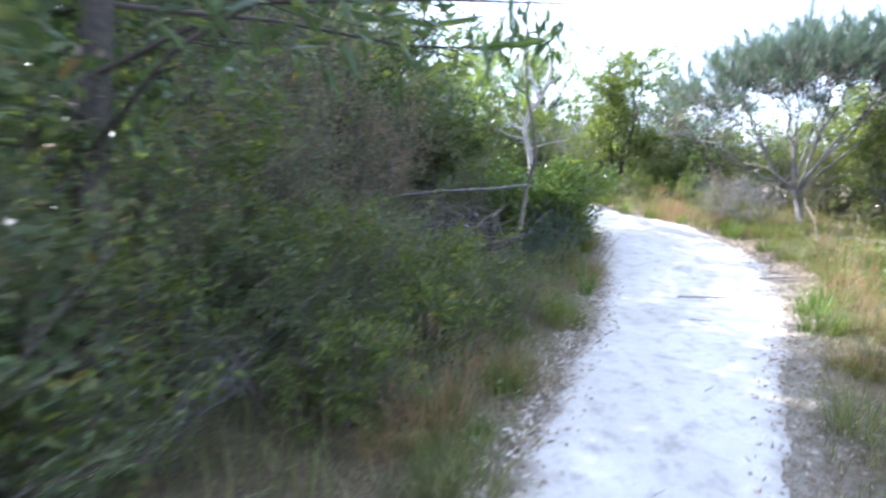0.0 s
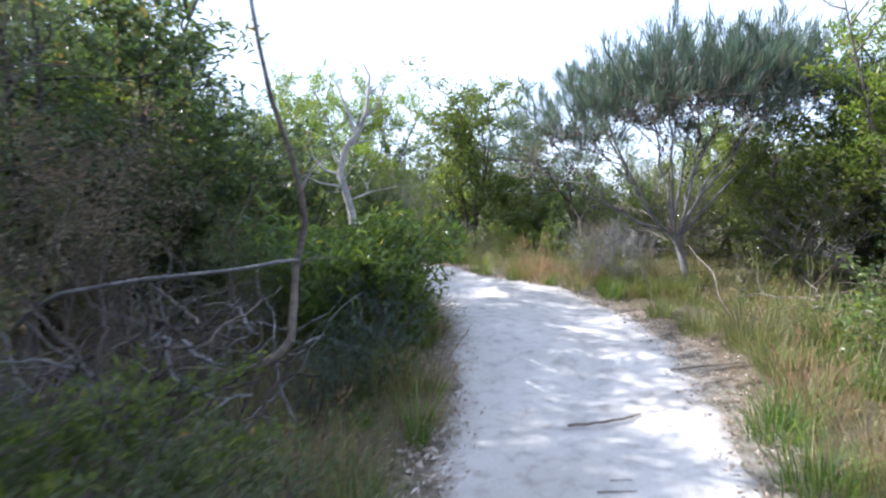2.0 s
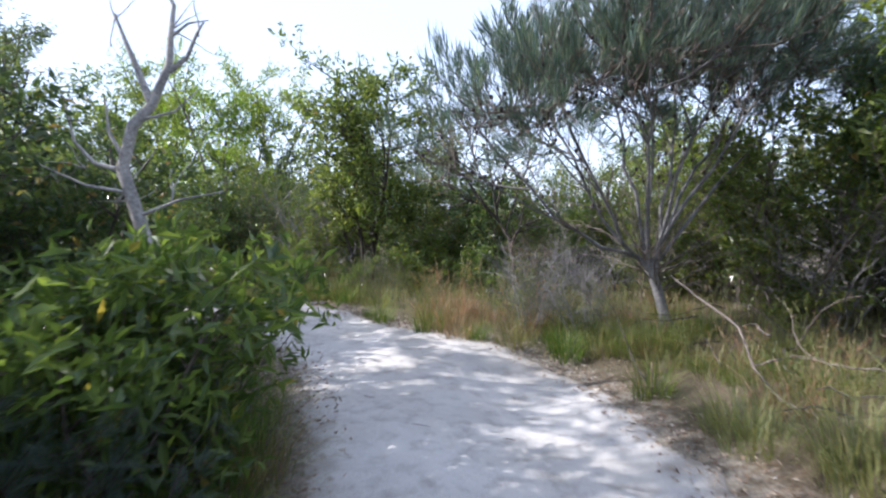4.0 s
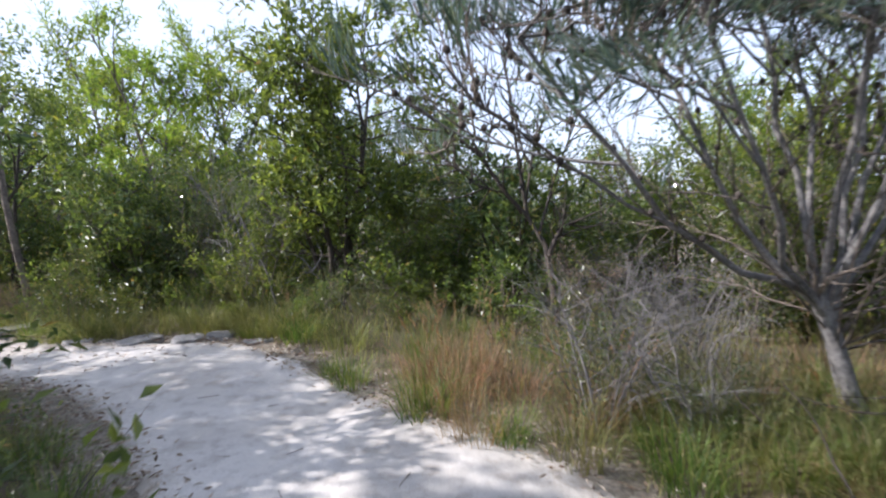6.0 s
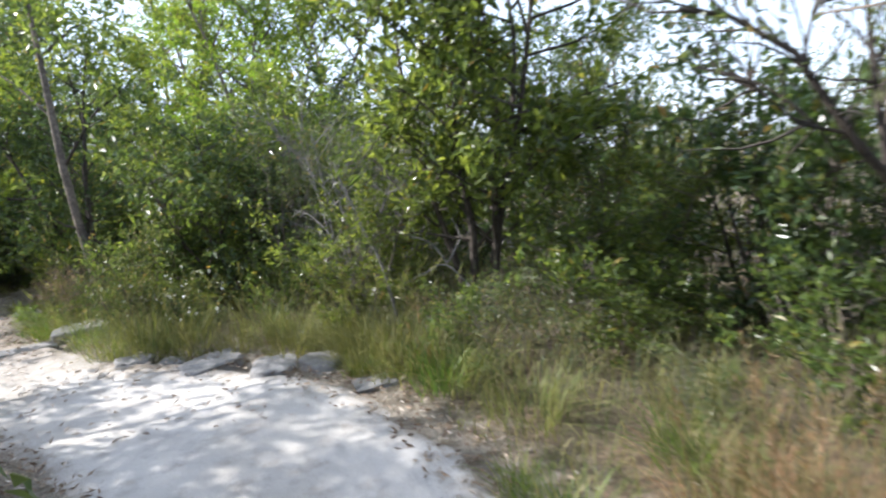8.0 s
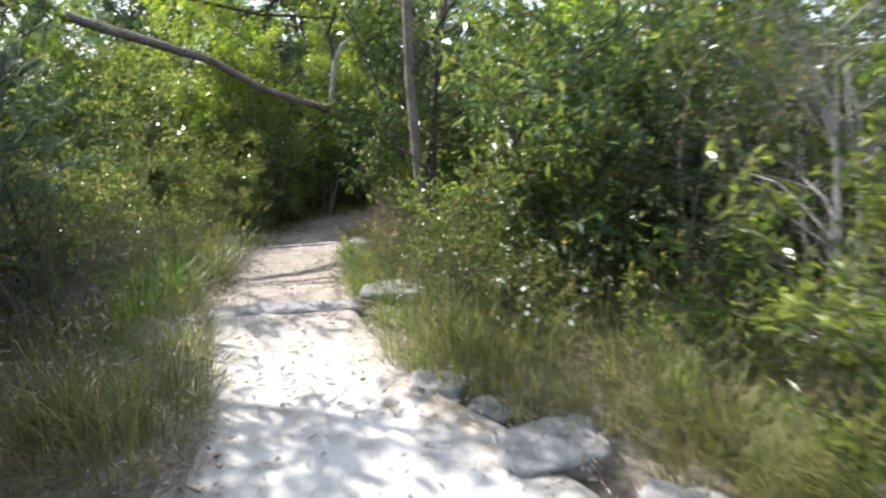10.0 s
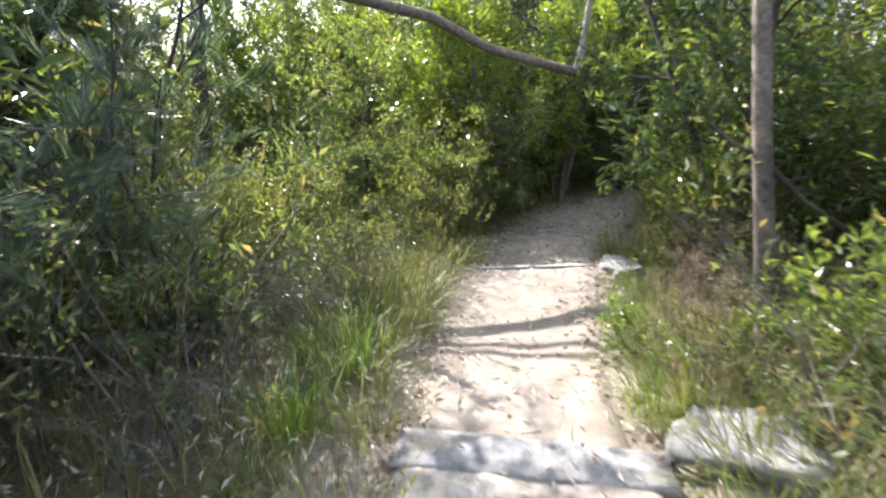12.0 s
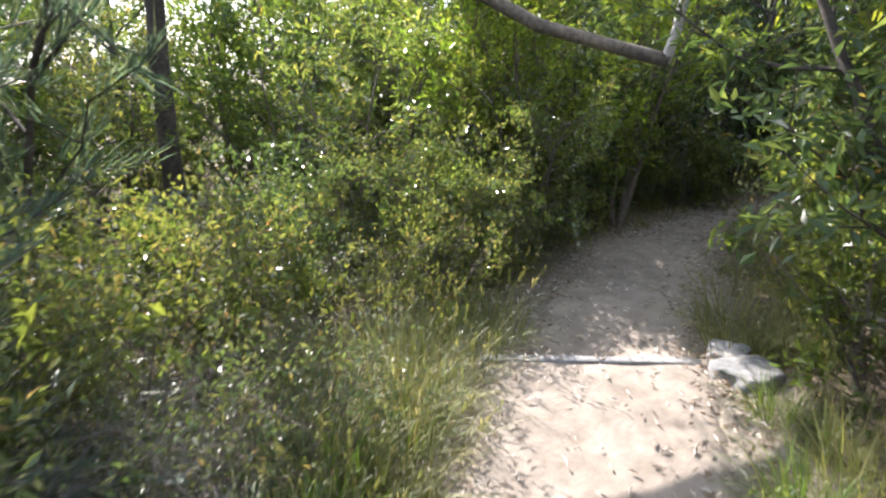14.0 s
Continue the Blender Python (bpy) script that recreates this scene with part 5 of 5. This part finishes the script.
def flower_bush(x, y, seed, height, count):
    """A thin low bush dotted with small white flowers."""
    r = np.random.default_rng(seed)
    root = tagged(new("flowering_shrub"), "thin green bush dotted with small white flowers", "shrub", "flowering shrubs")
    wood, at, to, heads, faces = Wood(), [], [], [], []
    for _ in range(count):
        a = r.uniform(0, 2 * np.pi)
        pts, way = bent(r, (math.cos(a) * 0.05, math.sin(a) * 0.05, -0.03), (math.cos(a) * 0.6, math.sin(a) * 0.6, 1), height * r.uniform(0.6, 1.15), 6, 0.14)
        wood.tube(pts, np.linspace(0.004, 0.0012, len(pts)), 4)
        n = 34
        f = r.integers(2, len(pts), n)
        at.append(pts[f] + r.normal(0, 0.025, (n, 3)))
        to.append(r.normal(0, 0.8, (n, 3)))
        heads.append((pts[-1], way))
    for tip, way in heads:
        side = np.cross(way, (0.3, 0.2, 0.9))
        side /= np.linalg.norm(side) + 1e-9
        other = np.cross(way, side)
        for k in range(5):
            w = 2 * np.pi * k / 5
            d = side * math.cos(w) + other * math.sin(w)
            e = np.cross(way, d) * 0.006
            faces.append((tip, tip + d * 0.009 + e + way * 0.004, tip + d * 0.017 + way * 0.002, tip + d * 0.009 - e + way * 0.004))
    part("branchwork", wood.mesh("branchwork", BARK), root, kind="stuff")
    part("leaves", leaf_mesh("leaves", r, np.concatenate(at), np.concatenate(to), 0.045, 0.014, LEAF_OLIVE, flat=1.0), root)
    v = np.array(faces).reshape(-1, 3)
    part("flowers", mesh_of("flowers", v, np.arange(len(v)).reshape(-1, 4), PETAL), root, "small white five-petalled flowers", "stuff")
    place(root, x, y)


flower_bush(2.05, 15.25, 201, 0.55, 34)
flower_bush(2.4, 14.95, 202, 0.5, 30)
# undershrubs at the feet of the bushes
for i in range(170):
    k = rng.integers(40, len(CENTRE))
    left = rng.uniform() < 0.65
    e, o = (EDGE_L, EDGE_R)[0 if left else 1][k], (EDGE_R, EDGE_L)[0 if left else 1][k]
    out = (e - o) / np.linalg.norm(e - o)
    p = e + out * ((0.35 if left else (1.3 if e[1] < 13 else 0.6)) + 0.7 * rng.uniform())
    if off_path(p[0], p[1]) < 0.3 or clear_of_walk(p[0], p[1]) < 1.3 or any(math.hypot(p[0] - a, p[1] - b) < r for a, b, r in TAKEN):
        continue
    under, turn, wide, stretch = (LOW, LOWDARK)[rng.integers(0, 2)], rng.uniform(0, 360), rng.uniform(0.6, 1.1), rng.uniform(0.8, 1.1)
    if math.hypot(p[0] + 1.2, p[1] - 16.4) > 0.6:
        put(under, p[0], p[1], turn, wide, stretch)

for x, y, k in ((-1.4, 15.2, 1), (-1.1, 14.6, 0), (-1.95, 15.5, 0), (-1.7, 17.6, 0), (-0.4, 14.3, 1), (0.8, 17.6, 0), (0.55, 18.4, 0), (0.35, 19.2, 0), (1.9, 15.2, 1), (-2.1, 18.6, 0)):
    put(LOW if k == 0 else LOWDARK, x, y, rng.uniform(0, 360), rng.uniform(0.8, 1.2), rng.uniform(0.9, 1.3))

for x, y, k in ((4.2, 13.05, 0), (4.9, 12.95, 1), (5.3, 13.4, 0), (4.45, 12.6, 1), (5.0, 12.35, 0), (5.6, 12.8, 0), (3.95, 14.0, 0), (4.6, 14.4, 1), (5.4, 14.2, 0), (5.1, 10.0, 1), (5.5, 9.5, 1), (5.6, 10.4, 0), (5.4, 11.4, 0), (4.9, 11.7, 1), (2.3, 15.1, 0), (3.2, 14.7, 0), (1.9, 15.6, 0)):
    put((LOW, LOWDARK)[k], x, y, rng.uniform(0, 360), rng.uniform(0.6, 0.9), rng.uniform(0.7, 1.0))
for i in range(34):
    x, y = rng.uniform(4.4, 5.9), rng.uniform(8.4, 11.6)
    if off_path(x, y) > 0.5:
        put((G2, G1, G2)[rng.integers(0, 3)], x, y, rng.uniform(0, 360), rng.uniform(0.7, 1.1), rng.uniform(0.6, 0.95))

# ---- stones ----
EDGING = "flat stones edging the bend"
for i, (x, y, sx, sy, sz, say) in enumerate(((2.05, 14.2, 0.13, 0.10, 0.075, "small rounded grey stone in the edging"), (2.62, 13.86, 0.21, 0.15, 0.07, "flat brown-grey stone half buried in leaves"), (3.05, 13.53, 0.19, 0.14, 0.085, "flat blue-grey stone of the path edging"),
                                                (3.38, 13.42, 0.17, 0.14, 0.095, "blocky pale grey stone of the path edging"), (2.34, 14.08, 0.09, 0.07, 0.03, "small sunken grey stone of the edging"), (3.62, 12.86, 0.12, 0.09, 0.05, "sunken grey stone among grass tufts"))):
    rock(say, x, y, sx, sy, sz, 3.7 * i + 1, 37 * i, 0.52, group=EDGING)
rock("pale squarish stone propping the worn step", 1.42, 15.38, 0.24, 0.16, 0.16, 51.0, 20, group="step stones")
rock("pale squarish stone beside the lower step", 0.26, 17.42, 0.15, 0.12, 0.13, 61.0, 60, group="step stones")
rock("small pale stone beside the lower step", 0.12, 17.6, 0.1, 0.09, 0.12, 63.0, 10, group="step stones")


def sleeper(label, a, b, depth, seed):
    """A long worn step stone across the path, its far edge on the line a-b."""
    d = Vector((b[0] - a[0], b[1] - a[1], 0))
    bm = bmesh.new()
    bmesh.ops.create_cube(bm, size=1.0)
    bmesh.ops.subdivide_edges(bm, edges=bm.edges[:], cuts=7, use_grid_fill=True)
    for v in bm.verts:
        c = v.co.copy()
        r = 1 - 0.10 * (abs(c.y) * 2) ** 6 - 0.10 * (abs(c.x) * 2) ** 12
        n = noise.noise(Vector((c.x * 5 + seed, c.y * 3, c.z * 2)))
        v.co = Vector((c.x * d.length * (1 + 0.02 * n), c.y * depth * (1 + 0.12 * n), c.z * 0.14 * r + 0.012 * n))
    me = bpy.data.meshes.new("step_stone")
    bm.to_mesh(me)
    bm.free()
    me.materials.append(STONE)
    me.polygons.foreach_set("use_smooth", [True] * len(me.polygons))
    ob = tagged(new("step_stone", me), label, "step", "step stones")
    mid = (Vector((*a, 0)) + Vector((*b, 0))) / 2
    nrm = Vector((-d.y, d.x, 0)).normalized()
    c = mid - nrm * depth / 2
    ob.matrix_basis = pose(c.x, c.y, float(level(c.x, c.y)) + float(ledge(c.x, c.y)) - 0.045, 0, 0, math.degrees(math.atan2(d.y, d.x)))


sleeper("long grey worn stone laid across the path as a step", (0.36, 14.80), (1.22, 15.22), 0.2, 4.0)
# strip added to draw the edge line of the lower ledge, itself bare earth
sleeper("narrow stone strip standing in for the earth edge of the lower step", (-0.86, 16.80), (0.03, 17.42), 0.06, 9.0)

# ---- sticks and fallen leaves ----
for i in range(62):
    y = rng.uniform(3.2, 9.5)
    x = float(np.interp(y, EDGE_R[:, 1], EDGE_R[:, 0])) + rng.uniform(0.6, 1.9)
    if off_path(x, y) > (0.75 if y > 5.5 else 0.3):
        put((G2, G1, G1, G1, G3)[rng.integers(0, 5)], x, y, rng.uniform(0, 360), rng.uniform(0.7, 1.15), rng.uniform(0.5, 0.85))


for i in range(26):
    y = rng.uniform(2.6, 9.3)
    x = float(np.interp(y, EDGE_L[:, 1], EDGE_L[:, 0])) - rng.uniform(0.12, 0.75)
    if off_path(x, y) > 0.05 and clear_of_walk(x, y) > 0.6:
        put((G1, G2, G3, G1)[rng.integers(0, 4)], x, y, rng.uniform(0, 360), rng.uniform(0.6, 1.1), rng.uniform(0.7, 1.0))


def lying(points, r, label):
    pts = [(x, y, float(level(x, y)) + 0.03 + dz) for x, y, dz in points]
    stick_thing("stick", label, pts, r, r * 0.6, BARK, "stick", 6, "sticks on the path")


lying([(2.47, 6.18, 0.0), (2.7, 6.13, 0.01), (2.9, 6.15, 0.006), (3.05, 6.18, 0.0)], 0.011, "thin dark stick lying across the sand")
lying([(2.17, 5.39, 0.0), (2.27, 5.36, 0.002), (2.37, 5.33, 0.0)], 0.005, "short thin twig on the sand")
lying([(3.75, 6.7, 0.0), (4.0, 6.55, 0.02), (4.25, 6.42, 0.03)], 0.009, "pale stick at the grass edge")
for i in range(60):
    k = rng.integers(20, len(CENTRE) - 30)
    u = rng.uniform(-0.95, 0.95)
    p = CENTRE[k] + (EDGE_R[k] - EDGE_L[k]) / 2 * u
    a, ln = rng.uniform(0, 6.28), rng.uniform(0.04, 0.14)
    lying([(p[0], p[1], -0.008), (p[0] + math.cos(a) * ln, p[1] + math.sin(a) * ln, -0.008)], 0.0025, "tiny twig on the sand")


def litter():
    r = np.random.default_rng(123)
    pos = []
    for i in range(14000):
        k = r.integers(0, len(CENTRE))
        left = r.uniform() < 0.5
        e, o = (EDGE_L[k], EDGE_R[k]) if left else (EDGE_R[k], EDGE_L[k])
        out = (e - o) / np.linalg.norm(e - o)
        p = e + out * (r.normal(0.10, 0.20) if e[1] < 14 or r.uniform() < 0.85 else r.uniform(-1.1, 0.5))
        pos.append((p[0], p[1]))
    pos = np.array(pos)
    d = off_path(pos[:, 0], pos[:, 1])
    z = level(pos[:, 0], pos[:, 1]) + np.where(d > 0, 0.12 * np.clip(d, 0, 1.5) / 1.5 + 0.015, 0.03 + ledge(pos[:, 0], pos[:, 1]))
    base = np.column_stack([pos, z])
    way = np.column_stack([r.normal(0, 1, (len(pos), 2)), np.abs(r.normal(0, 0.18, len(pos)))])
    keep = d > -0.3
    base, way = base[keep], way[keep]
    tagged(new("leaf_litter", leaf_mesh("leaf_litter", r, base, way, 0.045, 0.013, LITTER, 0.3)), "dry brown and grey fallen leaves along the path edges", "leaf litter", kind="stuff")


litter()


def pale_litter():
    r = np.random.default_rng(124)
    k = r.integers(int(len(CENTRE) * 0.62), len(CENTRE) - 30, 900)
    u = r.uniform(-1, 1, 900)
    p = CENTRE[k] + (EDGE_R[k] - EDGE_L[k]) / 2 * u[:, None]
    base = np.column_stack([p, level(p[:, 0], p[:, 1]) + ledge(p[:, 0], p[:, 1]) + 0.028])
    way = np.column_stack([r.normal(0, 1, (900, 2)), np.abs(r.normal(0, 0.12, 900))])
    tagged(new("leaf_scatter", leaf_mesh("leaf_scatter", r, base, way, 0.05, 0.016, PALE_LITTER, 0.3)), "pale bleached leaves scattered on the lower path", "leaf litter", kind="stuff")


pale_litter()


def glint_litter():
    """Leaves strewn under the bushes beside the lower path, coloured pale to imitate sun glints."""
    r = np.random.default_rng(126)
    y = r.uniform(13.6, 18.0, 1500)
    x = np.interp(y, EDGE_L[:, 1], EDGE_L[:, 0]) - r.uniform(0.05, 1.9, 1500)
    z = level(x, y) + 0.12 * np.clip(off_path(x, y), 0, 1.5) / 1.5 + np.abs(r.normal(0.02, 0.04, 1500))
    tagged(new("leaf_scatter", leaf_mesh("leaf_scatter", r, np.column_stack([x, y, z]), r.normal(0, 1, (1500, 3)), 0.06, 0.018, PALE_LITTER, 0.3)), "leaves strewn under the low bushes, pale to imitate glints", "leaf litter", kind="stuff")


glint_litter()


def edge_drift():
    """Pale leaves blown against the left edge of the sand."""
    r = np.random.default_rng(125)
    y = r.uniform(2.0, 6.5, 700)
    x = np.interp(y, EDGE_L[:, 1], EDGE_L[:, 0]) + r.normal(-0.06, 0.10, 700)
    d = off_path(x, y)
    z = level(x, y) + np.where(d > 0, 0.08 * np.clip(d, 0, 1.5) + 0.03, 0.032)
    way = np.column_stack([r.normal(0, 1, (700, 2)), np.abs(r.normal(0, 0.3, 700))])
    tagged(new("leaf_drift", leaf_mesh("leaf_drift", r, np.column_stack([x, y, z]), way, 0.065, 0.02, PALE_LITTER, 0.3)), "pale curled leaves drifted against the path edge", "leaf litter", kind="stuff")


edge_drift()


def meadow():
    """Sparse grass between the tufts and under the bushes."""
    r = np.random.default_rng(321)
    xy = np.stack([r.uniform(-6, 11, 130000), r.uniform(-2, 24, 130000)], 1)
    d = off_path(xy[:, 0], xy[:, 1])
    open_verge = (xy[:, 1] > 5.6) & (xy[:, 1] < 9.1) & (xy[:, 0] > np.interp(xy[:, 1], CENTRE[:, 1], CENTRE[:, 0]))      # bare trodden margin
    xy = xy[(d > np.where(open_verge, 0.7, 0.06)) & (d < 4.5) & (r.uniform(0, 1, len(d)) < np.clip(1.3 - d / 3.2, 0.18, 1))][:46000]
    d = off_path(xy[:, 0], xy[:, 1])
    n = len(xy)
    z = level(xy[:, 0], xy[:, 1]) + 0.12 * np.clip(d, 0, 1.5) / 1.5 - 0.03
    base = np.column_stack([xy, z])
    a = r.uniform(0, 6.283, n)
    ln = (0.10 + 0.22 * r.uniform(0, 1, n)) * np.clip(0.5 + d, 0.5, 1.3)
    le = r.uniform(0.2, 1.0, n)
    out = np.column_stack([np.cos(a) * ln * le, np.sin(a) * ln * le, np.zeros(n)])
    up = np.column_stack([np.zeros((n, 2)), ln])
    side = np.column_stack([-np.sin(a), np.cos(a), np.zeros(n)]) * 0.003
    mid, tip = base + out * 0.3 + up * 0.6, base + out + up * (1.0 - 0.35 * le)[:, None]
    v = np.stack([base - side, base + side, mid + side * 0.8, mid - side * 0.8, tip], 1).reshape(-1, 3)
    i = np.arange(n)[:, None] * 5
    f = (i + np.array([[0, 1, 2, 3]])).tolist() + (i + np.array([[3, 2, 4]])).tolist()
    tagged(new("grass", mesh_of("grass", v, f, GRASS_PALE)), "thin mixed green and straw-coloured grass under the bushes", "grass", kind="stuff")


meadow()
